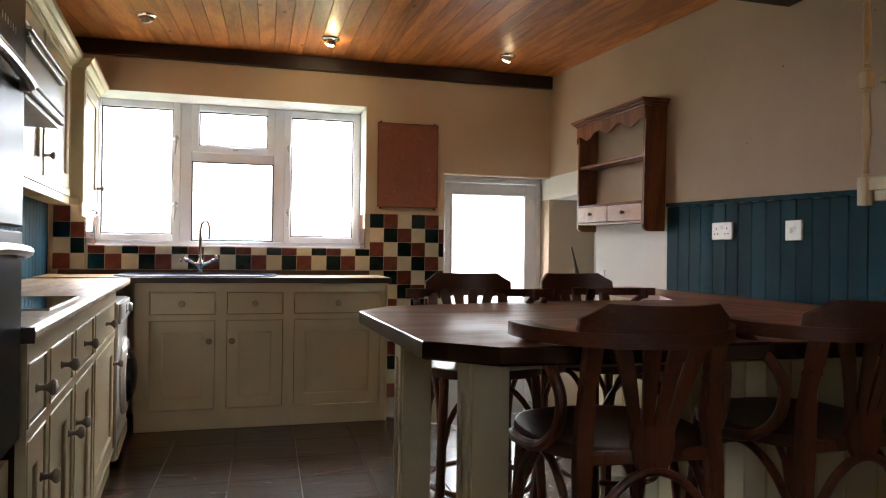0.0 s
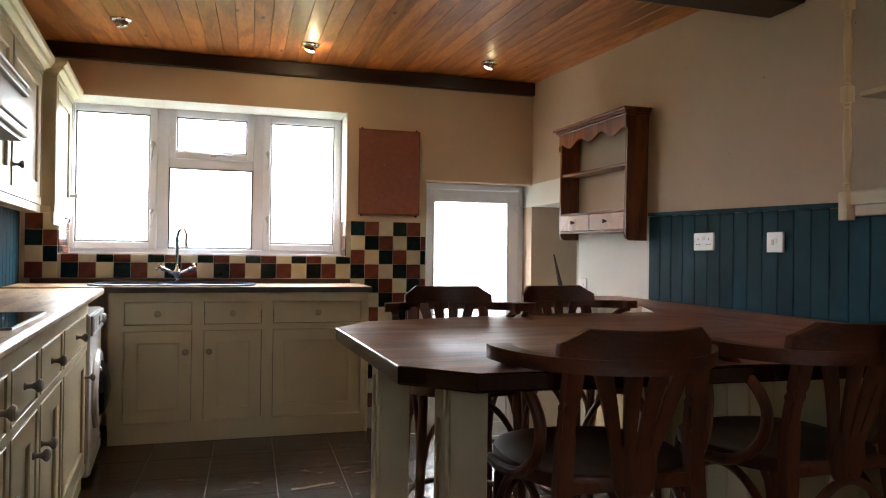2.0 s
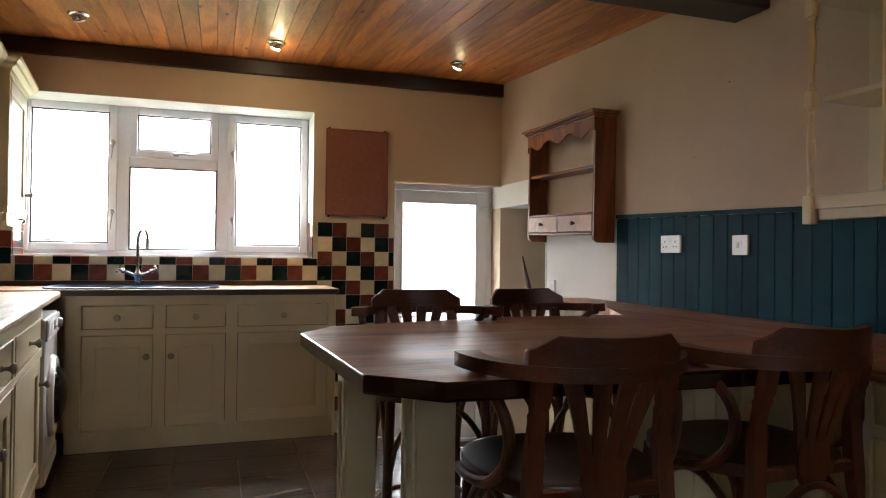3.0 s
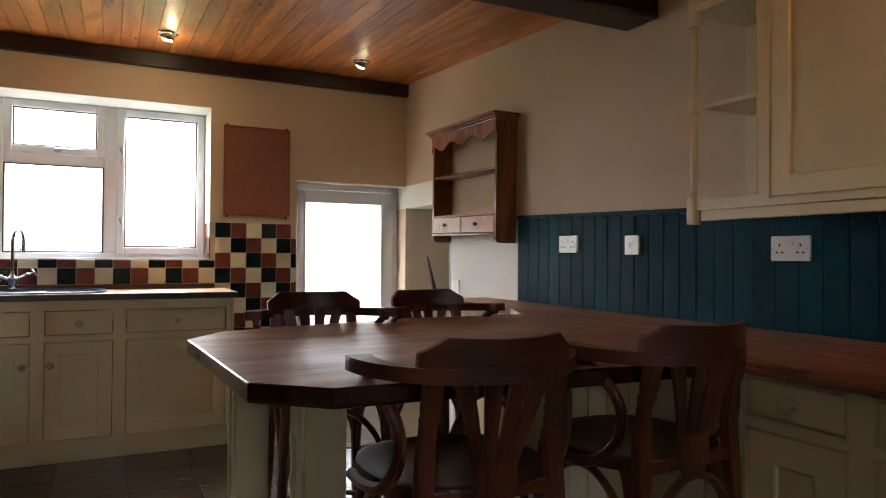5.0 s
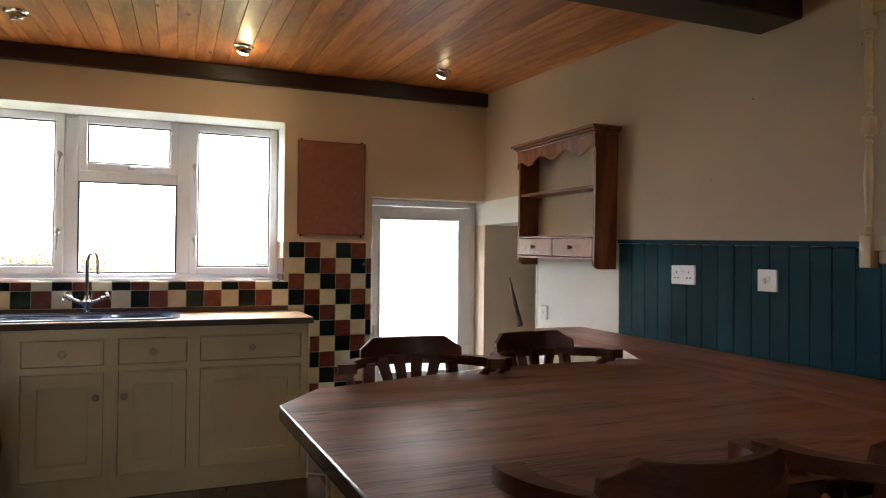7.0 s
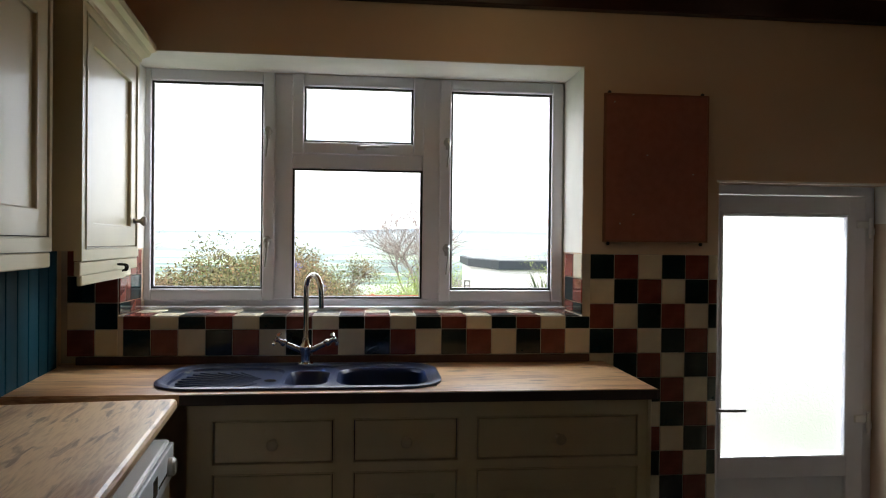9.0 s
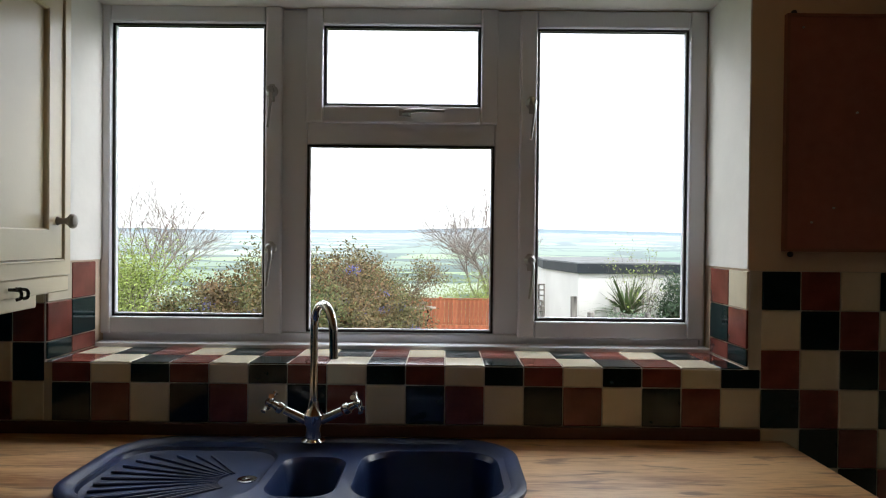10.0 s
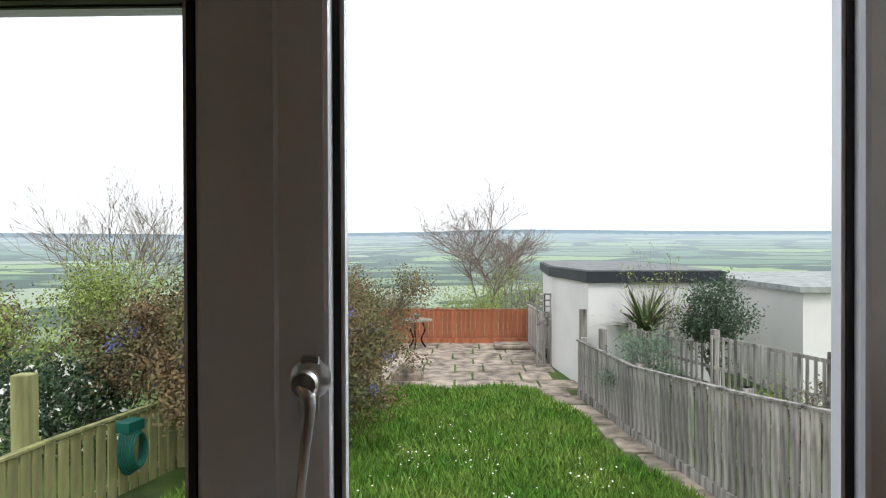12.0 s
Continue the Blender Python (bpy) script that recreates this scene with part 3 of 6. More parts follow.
# ---- back door ----
dr = thing("door_1", "white plastic back door with an obscured glass pane", "door", kind="structure")
D0, D1 = 2.106, 2.905
part("door_frame", (lambda b: (bx(b, (2.06, DY - .005, LOW), (D0, DY + .07, 1.698)), bx(b, (D1, DY - .005, LOW), (2.948, DY + .07, 1.698)), bx(b, (D0, DY - .005, 1.655), (D1, DY + .07, 1.698)), b)[-1])(bmesh.new()), UPVC, dr)
leaf_ = bmesh.new()
for q in ((D0 + .004, 2.160, LOW + .03, 1.65), (2.815, D1 - .004, LOW + .03, 1.65), (2.160, 2.815, 1.565, 1.65), (2.160, 2.815, 0.30, 0.39), (2.160, 2.815, LOW + .03, LOW + .14)):
    bx(leaf_, (q[0], DY - 0.012, q[2]), (q[1], DY + 0.05, q[3]), 0.003)
leaf = part("door_leaf", leaf_, UPVC, dr)
part("door_panel", box((2.160, DY + .008, LOW + .14), (2.815, DY + .04, 0.30)), UPVC, leaf)
bm = bmesh.new()
for q in ((2.160, 2.175, .39, 1.565), (2.80, 2.815, .39, 1.565), (2.175, 2.80, .39, .405), (2.175, 2.80, 1.55, 1.565)):
    bx(bm, (q[0], DY - 0.018, q[2]), (q[1], DY + 0.01, q[3]), 0.005, 2)
part("bead", bm, UPVC, leaf)
p = part("pane", box((2.175, DY + .01, .405), (2.80, DY + .018, 1.55)), OBSC, leaf); p.visible_shadow = False
bm = bmesh.new(); bx(bm, (2.115, DY - .022, .54), (2.145, DY - .012, .76), .003, 2)
tube(bm, bez([(2.13, DY - .02, .64), (2.13, DY - .055, .64), (2.157, DY - .065, .64), (2.27, DY - .06, .636)], 5), .0085, 8)
part("door_handle", bm, STEEL, leaf, "grey metal lever handle", smooth=True)
for z in (1.5, .56, -.2):
    bm = bmesh.new(); lathe(bm, [(.008, -.05), (.009, -.05), (.009, .05), (.008, .05)], pose(2.915, DY - .028, z)); bx(bm, (2.85, DY - .026, z + .0), (2.912, DY - .012, z + .035), .003); bx(bm, (2.917, DY - .026, z - .035), (2.94, DY - .004, z + .0), .003)
    part("hinge", bm, WHITE, dr, "white metal door hinge")
part("door_trim", box((2.05, BY - 0.012, 1.690), (2.945, BY - .002, 1.70)), PLASTER_W, dr)
part("threshold", box((2.06, DY - .04, LOW), (2.948, DY + .08, LOW + .03), .005), UPVC, dr)

# ---- cabinets ----
def knob(parent, m, mt=NICKEL, s=1.2):
    """A turned knob whose axis leaves the face along -y of m."""
    bm = bmesh.new()
    lathe(bm, [(r * s, z * s) for r, z in ((.010, 0), (.0095, .002), (.0065, .006), (.006, .016), (.0095, .022), (.0155, .027), (.0165, .032), (.0135, .037), (.006, .040))], m @ pose(0, 0, 0, 90), 14)
    return part("knob", bm, mt, parent, "round turned knob", smooth=True)


def front(parent, name, x0, x1, z0, z1, y, knob_at=None, mt=CREAM, kmat=NICKEL, panel=True, rail=0.075):
    """A door or drawer front in the plane y, facing -y, with rails round a sunk panel."""
    g = 0.004; x0 += g; x1 -= g; z0 += g; z1 -= g
    bm = bmesh.new(); t = 0.02
    if panel:
        r = rail
        ring(bm, (x0, x1, z0, z1), (x0 + r, x1 - r, z0 + r, z1 - r), y, y + t, inset=.004)
        pb = box((x0 + r + .0005, y + 0.012, z0 + r + .0005), (x1 - r - .0005, y + t - .001, z1 - r - .0005))
        d = part(name, bm, mt, parent); part("panel", pb, mt, d)
    else:
        bx(bm, (x0, y, z0), (x1, y + t, z1), 0.003, 2)
        d = part(name, bm, mt, parent)
    if knob_at:
        knob(d, pose(knob_at[0], y, knob_at[1]), kmat)
    return d


def face_frame(parent, x0, x1, z0, z1, opens, y, mt=CREAM):
    """A beaded face frame with openings, and the carcass edge behind."""
    bm = bmesh.new()
    xs = sorted({x0, x1, *[o[0] for o in opens], *[o[1] for o in opens]}); zs = sorted({z0, z1, *[o[2] for o in opens], *[o[3] for o in opens]})
    for xa, xb in zip(xs, xs[1:]):
        for za, zb in zip(zs, zs[1:]):
            cx, cz = (xa + xb) / 2, (za + zb) / 2
            if not any(o[0] < cx < o[1] and o[2] < cz < o[3] for o in opens):
                bx(bm, (xa, y, za), (xb, y + 0.022, zb))
    fr = part("face_frame", bm, mt, parent)
    bm = bmesh.new()
    for o in opens:
        w = 0.005
        for q in ((o[0] - w, o[0], o[2] - w, o[3] + w), (o[1], o[1] + w, o[2] - w, o[3] + w), (o[0], o[1], o[2] - w, o[2]), (o[0], o[1], o[3], o[3] + w)):
            bx(bm, (q[0], y - 0.0035, q[2]), (q[1], y + .001, q[3]), 0.0012)
    part("cock_bead", bm, mt, fr)
    return fr


def base_unit(label, m, w, opens, zt=0.865, depth=0.5, kicks=True, name="base_unit", knobs=True, mt=CREAM, ct=None):
    """opens: rows of (kind, x0, x1, z0, z1, knob side). Front faces -y at y = 0 of m."""
    u = thing(name, label, "cabinet", "fitted base units", m)
    # carcass is coloured dark for shade in the gaps round the fronts
    bm = bmesh.new(); bx(bm, (0.0, 0.022, 0.02), (w, depth, ct or zt)); part("carcass", bm, CARC, u)
    face_frame(u, 0, w, 0.02, zt, [o[1:5] for o in opens], 0.0, mt)
    for kind, x0, x1, z0, z1, kx in opens:
        cz = (z0 + z1) / 2
        if kind == "drawer":
            front(u, "drawer_front", x0, x1, z0, z1, 0.002, ((x0 + x1) / 2, cz), panel=False, mt=mt, kmat=kx if kx else NICKEL)
        else:
            k = None if kx is None else ((x1 - 0.035 if kx > 0 else x0 + 0.035), z1 - 0.13)
            front(u, "door", x0, x1, z0, z1, 0.002, k, mt=mt)
    if kicks:
        part("plinth", box((0.0, 0.018, FLZ), (w, 0.034, 0.0195)), CREAM, u)
    return u


KC = mat("knob_cream", (0.45, 0.39, 0.28), 0.35, var=0.05)
# window side units: three fronts, from the corner to the free end
FY = 5.505
ux = [(-0.08, 0.435), (0.435, 0.86), (0.86, 1.505)]
for i, (xa, xb) in enumerate(ux):
    w = xb - xa
    l0 = 0.085 if i == 0 else 0.035
    o = [("drawer", l0, w - .035, .658, .802, KC), ("door", l0, w - .035, .052, .62, (1, -1, None)[i])]
    base_unit("cream painted base cabinet, drawer over door, under the window worktop", pose(xa, FY, 0), w, o, zt=.860, depth=.54, ct=.70)
t = thing("end_panel", "cream painted end panel of the base cabinets", "panel"); part("board", box((1.505, FY + .0, FLZ), (1.522, 6.055, .860), .002), CREAM, t)

# worktop with sink cut out (built as an outline with a hole)
wt = thing("worktop", "worn timber effect laminate worktop with a dark front edge", "worktop")
bm = bmesh.new(); zt = 0.898
SXA, SXB, SYA, SYB = -0.20, 0.76, 5.57, 5.98
ring(bm, (-.72, 1.535, 5.490, 6.058), (SXA, SXB, SYA, SYB), zt - .036, zt, axis="z")
part("surface", bm, LAM, wt)
part("front_edge", box((-0.1, 5.484, zt - .037), (1.535, 5.4898, zt - .002), .002), LAM_E, wt)
part("end_edge", box((1.5352, 5.484, zt - .037), (1.541, 6.055, zt - .002), .002), LAM_E, wt)
part("upstand", box((-0.66, 6.043, zt), (1.47, 6.058, .930), .002), mat("upstand_wood", (.09, .04, .025), .6), wt)

# ---- sink ----
def rrect(x0, y0, x1, y1, r, n=6, z=0.0):
    out = []
    for cx, cy, a in ((x1 - r, y1 - r, 0), (x0 + r, y1 - r, 90), (x0 + r, y0 + r, 180), (x1 - r, y0 + r, 270)):
        for i in range(n + 1):
            t_ = radians(a + 90 * i / n); out.append(Vector((cx + r * math.cos(t_), cy + r * math.sin(t_), z)))
    return out


def loops(bm, ls, cap=True):
    rs = [[bm.verts.new(p) for p in l] for l in ls]
    k = len(rs[0])
    for a, b in zip(rs, rs[1:]):
        for i in range(k):
            bm.faces.new((a[i], a[(i + 1) % k], b[(i + 1) % k], b[i]))
    if cap:
        bm.faces.new(rs[-1])
    return rs


sk = thing("kitchen_sink", "dark blue black composite one and a half bowl sink with drainer", "sink")
bm = bmesh.new()
sx0, sx1, sy0, sy1 = -0.235, 0.785, 5.530, 6.01
outer = [rrect(sx0, sy0, sx1, sy1, .15, 8, zt + .001), rrect(sx0, sy0, sx1, sy1, .15, 8, zt + .009), rrect(sx0 + .012, sy0 + .012, sx1 - .012, sy1 - .012, .14, 8, zt + .013), rrect(sx0 + .026, sy0 + .026, sx1 - .026, sy1 - .026, .125, 8, zt + .010), rrect(sx0 + .034, sy0 + .034, sx1 - .034, sy1 - .034, .12, 8, zt + .004)]
loops(bm, outer, cap=False)
inner = rrect(sx0 + .034, sy0 + .034, sx1 - .034, sy1 - .034, .12, 8, zt + .004)
holes = [rrect(.40, 5.585, .735, 5.915, .09, 8, zt + .004), rrect(.215, 5.60, .37, 5.86, .055, 8, zt + .004), rrect(-.19, 5.575, .195, 5.93, .09, 8, zt + .004)]
edges = []
for lp in [inner] + holes:
    vs = [bm.verts.new(p) for p in lp]; edges += [bm.edges.new((vs[i], vs[(i + 1) % len(vs)])) for i in range(len(vs))]
bmesh.ops.triangle_fill(bm, edges=edges, use_beauty=True, use_dissolve=False)
bmesh.ops.remove_doubles(bm, verts=bm.verts, dist=0.0003)
rim = part("rim", bm, SINKM, sk, smooth=True)
for (x0, y0, x1, y1, r, dz, nm) in ((.40, 5.585, .735, 5.915, .09, .17, "bowl"), (.215, 5.60, .37, 5.86, .055, .11, "half_bowl")):
    bm = bmesh.new()
    loops(bm, [rrect(x0, y0, x1, y1, r, 8, zt + .004), rrect(x0 + .008, y0 + .008, x1 - .008, y1 - .008, r, 8, zt - .008), rrect(x0 + .02, y0 + .02, x1 - .02, y1 - .02, r * .9, 8, zt - dz * .9), rrect(x0 + .05, y0 + .05, x1 - .05, y1 - .05, r * .5, 8, zt - dz)])
    part(nm, bm, SINKM, sk, smooth=True)
bm = bmesh.new(); loops(bm, [rrect(-.19, 5.575, .195, 5.93, .09, 8, zt + .004), rrect(-.185, 5.58, .19, 5.925, .09, 8, zt - .004), rrect(-.17, 5.595, .175, 5.91, .08, 8, zt - .007)])
dn = part("drainer", bm, SINKM, sk, smooth=True)
bm = bmesh.new()
for i in range(15):
    a = radians(128 + 104 * i / 14); cx, cy = .15, 5.72
    r0, r1 = .055, min(.32, .16 / max(.15, abs(math.sin(a))), )
    ex, ey = cx + r1 * math.cos(a), max(5.60, min(5.90, cy + r1 * math.sin(a)))
    tube(bm, [(cx + r0 * math.cos(a), cy + r0 * math.sin(a), zt - .005), (ex, ey, zt - .004)], [.0025, .005], 6, flat=.7)
part("drainer_ribs", bm, SINKM, dn, smooth=True, kind="stuff")
for c in ((.157, 5.725), (.57, 5.75), (.292, 5.73)):
    z_ = zt - .007 if c[0] < .2 else (zt - .168 if c[0] > .5 else zt - .108)
    bm = bmesh.new(); lathe(bm, [(.022, z_), (.022, z_ + .003), (.015, z_ + .004), (.006, z_ + .002)], pose(c[0], c[1], 0), 16); part("drain", bm, CHROME, sk, "chrome drain fitting", smooth=True)

# ---- tap ----
tp = thing("kitchen_tap", "old chrome swan neck mixer tap with cross handles", "tap")
TX, TY = 0.262, 5.955
bm = bmesh.new(); lathe(bm, [(.032, zt + .012), (.032, zt + .018), (.022, zt + .024), (.019, zt + .05), (.026, zt + .065), (.026, zt + .085), (.015, zt + .10), (.012, zt + .12)], pose(TX, TY, 0), 18); body = part("tap_body", bm, CHROME, tp, smooth=True)
bm = bmesh.new(); tube(bm, [(TX, TY, zt + .11), (TX, TY, zt + .305)] + [(TX + .034 * (1 - math.cos(radians(a_))), TY - .055 * (1 - math.cos(radians(a_))), zt + .315 + .062 * math.sin(radians(a_))) for a_ in range(12, 181, 12)] + [(TX + .070, TY - .112, zt + .25)], .0105, 12)
part("spout", bm, CHROME, tp, smooth=True)
for s in (-1, 1):
    bm = bmesh.new(); tube(bm, [(TX + s * .02, TY, zt + .07), (TX + s * .075, TY, zt + .095)], [.013, .011], 12)
    m = pose(TX + s * .08, TY, zt + .097, 0, s * 62, 0)
    lathe(bm, [(.014, 0), (.016, .004), (.016, .014), (.011, .018), (.009, .03), (.013, .034), (.013, .046), (.006, .05)], m, 14)
    v = part("valve", bm, CHROME, tp, smooth=True)
    bm = bmesh.new()
    for k in range(4):
        a = radians(45 + 90 * k)
        p0 = m @ Vector((0, 0, .04)); p1 = m @ Vector((.026 * math.cos(a), .026 * math.sin(a), .04)); p2 = m @ Vector((.032 * math.cos(a), .032 * math.sin(a), .04))
        tube(bm, [p0, p1, p2], [.004, .0045, .0075], 8)
    part("cross_handle", bm, CHROME, v, smooth=True)

# ---- side run ----
def side(x, y, z=0):
    """Frame for units of the side run: front faces into the room, x of the unit runs away from the door end."""
    return LEFT @ pose(x, y, z, 0, 0, 90)


SF = 0.0
runs = [(-2.69, -2.44, "narrow"), (-2.44, -2.0, "d"), (-2.0, -1.487, "d2"), (-1.487, -0.62, "d3")]
for ya, yb, k in runs:
    w = yb - ya
    if k == "narrow":
        o = [("drawer", .012, w - .03, .66, .80, NICKEL), ("door", .012, w - .03, .052, .62, 1)]
    else:
        o = [("drawer", .035, w - .035, .66, .80, NICKEL), ("door", .035, w - .035, .052, .62, {"d": 1, "d2": -1, "d3": 1}[k])]
    base_unit("cream painted base cabinet, drawer over panelled door, by the side wall", side(SF, ya), w, o, zt=.852, depth=.5)
LZ = 0.892
wl_ = thing("worktop", "worn pale timber effect laminate worktop along the side wall", "worktop", m=LEFT)
HA, HB = -2.24, -1.68
bm = bmesh.new()
prof = [(-0.53, LZ - .038), (-.012, LZ - .038), (.013, LZ - .034), (.017, LZ - .024), (.017, LZ - .012), (.012, LZ - .003), (.003, LZ), (-.53, LZ)]
prism(bm, prof, -2.69, 0.085, axis="y")
part("surface", bm, LAM_L, wl_)
part("end_trim", box((-.53, -2.694, LZ - .038), (.015, -2.6902, LZ - .001)), LAM_E, wl_)

wm = thing("washing_machine", "white front loading washing machine with a dark porthole", "washing machine", m=side(.012, -.615, -.055))
part("cabinet", box((0.01, 0.0, .02), (.61, .48, .845), .01, 2), WHITE, wm)
cp = part("control_panel", box((0.02, -.012, .735), (.60, -.0, .838), .004, 2), mat("panel_grey", (.55, .58, .62), .3), wm)
part("drawer", box((0.03, -.016, .755), (.17, -.0125, .825), .003), WHITE, cp)
part("display", box((0.30, -.014, .765), (.35, -.0122, .815)), BLACK, cp)
bm = bmesh.new()
for i in range(5):
    bx(bm, (.37 + .025 * i, -.014, .77), (.385 + .025 * i, -.0122, .777))
part("button", bm, BLACK, cp, kind="stuff")
bm = bmesh.new(); lathe(bm, [(.028, 0), (.028, .012), (.022, .02), (.004, .021)], pose(.52, -.0125, .785, 90), 20); part("dial", bm, STEEL, cp, smooth=True)
bm = bmesh.new(); lathe(bm, [(.215, -.002), (.215, .01), (.20, .026), (.165, .03), (.150, .018), (.148, .0)], pose(.31, 0, .42, 90), 40); pr = part("porthole", bm, WHITE, wm, smooth=True)
bm = bmesh.new(); lathe(bm, [(.155, .0), (.155, .022), (.135, .050), (.08, .070), (.005, .078)], pose(.31, 0, .42, 90), 32); part("porthole_glass", bm, BLACK, pr, smooth=True)
part("kick_panel", box((0.02, -.006, .03), (.60, -.0005, .11)), WHITE, wm)

hb = thing("hob", "black glass induction hob set in the worktop", "hob", m=LEFT)
part("glass_top", box((-.47, HA, LZ), (-.035, HB, LZ + .006), .002), BLACK, hb)
bm = bmesh.new()
for q in ((-.475, HA - .005, -.47, HB + .005), (-.035, HA - .005, -.03, HB + .005), (-.475, HB, -.03, HB + .005), (-.475, HA - .005, -.03, HA)):
    bx(bm, (q[0], q[1], LZ), (q[2], q[3], LZ + .007))
part("hob_trim", bm, STEEL, hb)

# wall cabinets of the side run
def cornice(bm, a, b, z, out, ret=True):
    """Moulded cornice along x from a to b on the front plane y=0, coming forward."""
    pr_ = [(0.0, 0), (-.006, 0), (-.008, .012), (-.018, .022), (-.03, .030), (-.036, .045), (-.052, .058), (-.056, .072), (-.056, .080), (0.0, .080)]
    n = len(pr_)
    rows = []
    for x, k in ((a, -1), (b, 1)):
        rows.append([bm.verts.new((x + (k * -p[0] if ret else 0), p[0], z + p[1])) for p in pr_])
    for i in range(n):
        bm.faces.new((rows[0][i], rows[0][(i + 1) % n], rows[1][(i + 1) % n], rows[1][i]))
    bm.faces.new(rows[0]); bm.faces.new(rows[1][::-1])
    if ret:
        for x, k in ((a, -1), (b, 1)):
            r0 = [bm.verts.new((x + k * -p[0], p[0], z + p[1])) for p in pr_]; r1 = [bm.verts.new((x + k * -p[0], out, z + p[1])) for p in pr_]
            for i in range(n):
                bm.faces.new((r0[i], r0[(i + 1) % n], r1[(i + 1) % n], r1[i]))
            bm.faces.new(r1)
    return bm


def wall_cab(label, m, w, z0, z1, doors, depth, pelmet=True, name="wall_cabinet", top=True):
    u = thing(name, label, "cabinet", "fitted wall cabinets", m)
    # thin dark sheet stands in for shade behind the door gaps
    part("carcass", box((0, .022, z0), (w, depth, z1)), CREAM, u); part("liner", box((.012, .0212, z0 + .012), (w - .012, .0218, z1 - .032)), CARC, u)
    face_frame(u, 0, w, z0 - .03, z1, [(d[0], d[1], z0 + .01, z1 - .03) for d in doors], 0)
    for a, b, k in doors:
        front(u, "door", a, b, z0 + .01, z1 - .03, .002, None if k is None else ((b - .03 if k > 0 else a + .03), z0 + .11))
    if pelmet:
        part("pelmet", box((0, .004, z0 - .075), (w, .022, z0 - .032), .003), CREAM, u)
    if top:
        part("cornice", cornice(bmesh.new(), 0, w, z1, depth), CREAM, u, "cream moulded cornice")
    return u


wall_cab("cream painted wall cabinet with a moulded cornice, over the hob", side(-.29, -2.69), 1.04, 1.40, 2.12, [(.03, .51, 1), (.52, 1.01, -1)], .25)
wall_cab("cream painted wall cabinet with a panelled door, above teal boarding", side(-.29, -1.65), 1.535, 1.40, 2.12, [(.03, .765, None), (.772, 1.505, -1)], .25)
c2 = wall_cab("cream painted end wall cabinet beside the window", LEFT @ pose(-.232, -.045, 0, 0, 0, 90), .72, 1.37, 2.12, [(.04, .68, 1)], .31)
part("switch_box", box((.02, .006, 1.265), (.55, .02, 1.335), .003), CREAM, c2)
bm = bmesh.new(); tube(bm, bez([(.42, .006, 1.318), (.42, -.02, 1.315), (.42, -.022, 1.30), (.42, -.012, 1.295)], 5), .004, 8); tube(bm, bez([(.45, .006, 1.318), (.45, -.02, 1.315), (.45, -.022, 1.30), (.45, -.012, 1.295)], 5), .004, 8)
part("hook", bm, BLACK, c2)

hd = thing("cooker_hood", "cream painted cooker hood with moulded rails over the hob", "cooker hood", m=side(-.012, -2.69) @ Matrix.Diagonal((.76, 1, 1, 1)))
bm = bmesh.new(); prism(bm, [(0, 1.43), (0, 1.57), (.20, 1.74), (.50, 1.74), (.50, 1.43)], 0, .57, axis="x"); part("canopy", bm, CREAM, hd)
for z in (1.43, 1.545):
    bm = bmesh.new()
    bx(bm, (-.012, -.014, z), (.582, .30, z + .012), .004, 2); bx(bm, (-.006, -.008, z + .012), (.576, .30, z + .026), .004, 2); bx(bm, (-.012, -.014, z + .026), (.582, .30, z + .036), .004, 2)
    part("rail_moulding", bm, CREAM, hd)
part("filter", box((.0, .0, 1.419), (.57, .49, 1.4295)), FILTER, hd)

ov = thing("tall_oven_unit", "tall cream unit with a black glass double oven", "oven", m=side(-.03, -3.315))
part("housing", (lambda b: (bx(b, (0, .02, 0.0), (.62, .54, .60)), bx(b, (0, .02, 1.75), (.62, .54, 2.2)), bx(b, (0.0, .03, .6), (.62, .54, 1.75)), b)[-1])(bmesh.new()), CREAM, ov)
front(ov, "door", .01, .61, .13, .60, .0, None)
part("oven_door", box((.01, -.02, .64), (.61, .028, 1.11), .004, 2), OVEN_B, ov)
part("grill_door", box((.01, -.02, 1.12), (.61, .028, 1.48), .004, 2), OVEN_B, ov)
part("oven_controls", box((.01, -.02, 1.49), (.61, .028, 1.64), .004, 2), OVEN_B, ov)
for z in (1.06, 1.43):
    bm = bmesh.new(); tube(bm, bez([(.06, -.018, z), (.065, -.042, z + .005), (.31, -.046, z + .012), (.555, -.042, z + .005), (.56, -.018, z)], 6), .012, 10); part("oven_handle", bm, STEEL, ov, "steel bar handle", smooth=True)
bm = bmesh.new()
for i in range(6):
    bx(bm, (.40 + .022 * i, -.0215, 1.53), (.404 + .022 * i, -.0205, 1.545))
part("marking", bm, STEEL, ov, kind="stuff")

# ---- panelled wall side ----
WZ = 0.8765
UFX = 2.265
RIGHT = lambda y, x=UFX: pose(x, y, 0, 0, 0, -90)     # fronts face the room; unit x runs towards smaller y
base_unit("cream painted base cabinet, drawer over door, under dark wood worktop", RIGHT(2.26), .312, [("drawer", .02, .278, .735, .832, KC), ("door", .02, .278, .052, .705, 1)], zt=.842)
base_unit("cream painted narrow base cabinet with a sunk panel", RIGHT(1.948), .30, [("drawer", .03, .27, .735, .832, None), ("door", .03, .27, .052, .705, None)], zt=.842)
for k in range(3):
    base_unit("cream painted base cabinet, drawer over door, under dark wood worktop", RIGHT(1.648 - .5 * k), .50, [("drawer", .03, .47, .70, .832, KC), ("door", .03, .47, .052, .67, 1)], zt=.842)
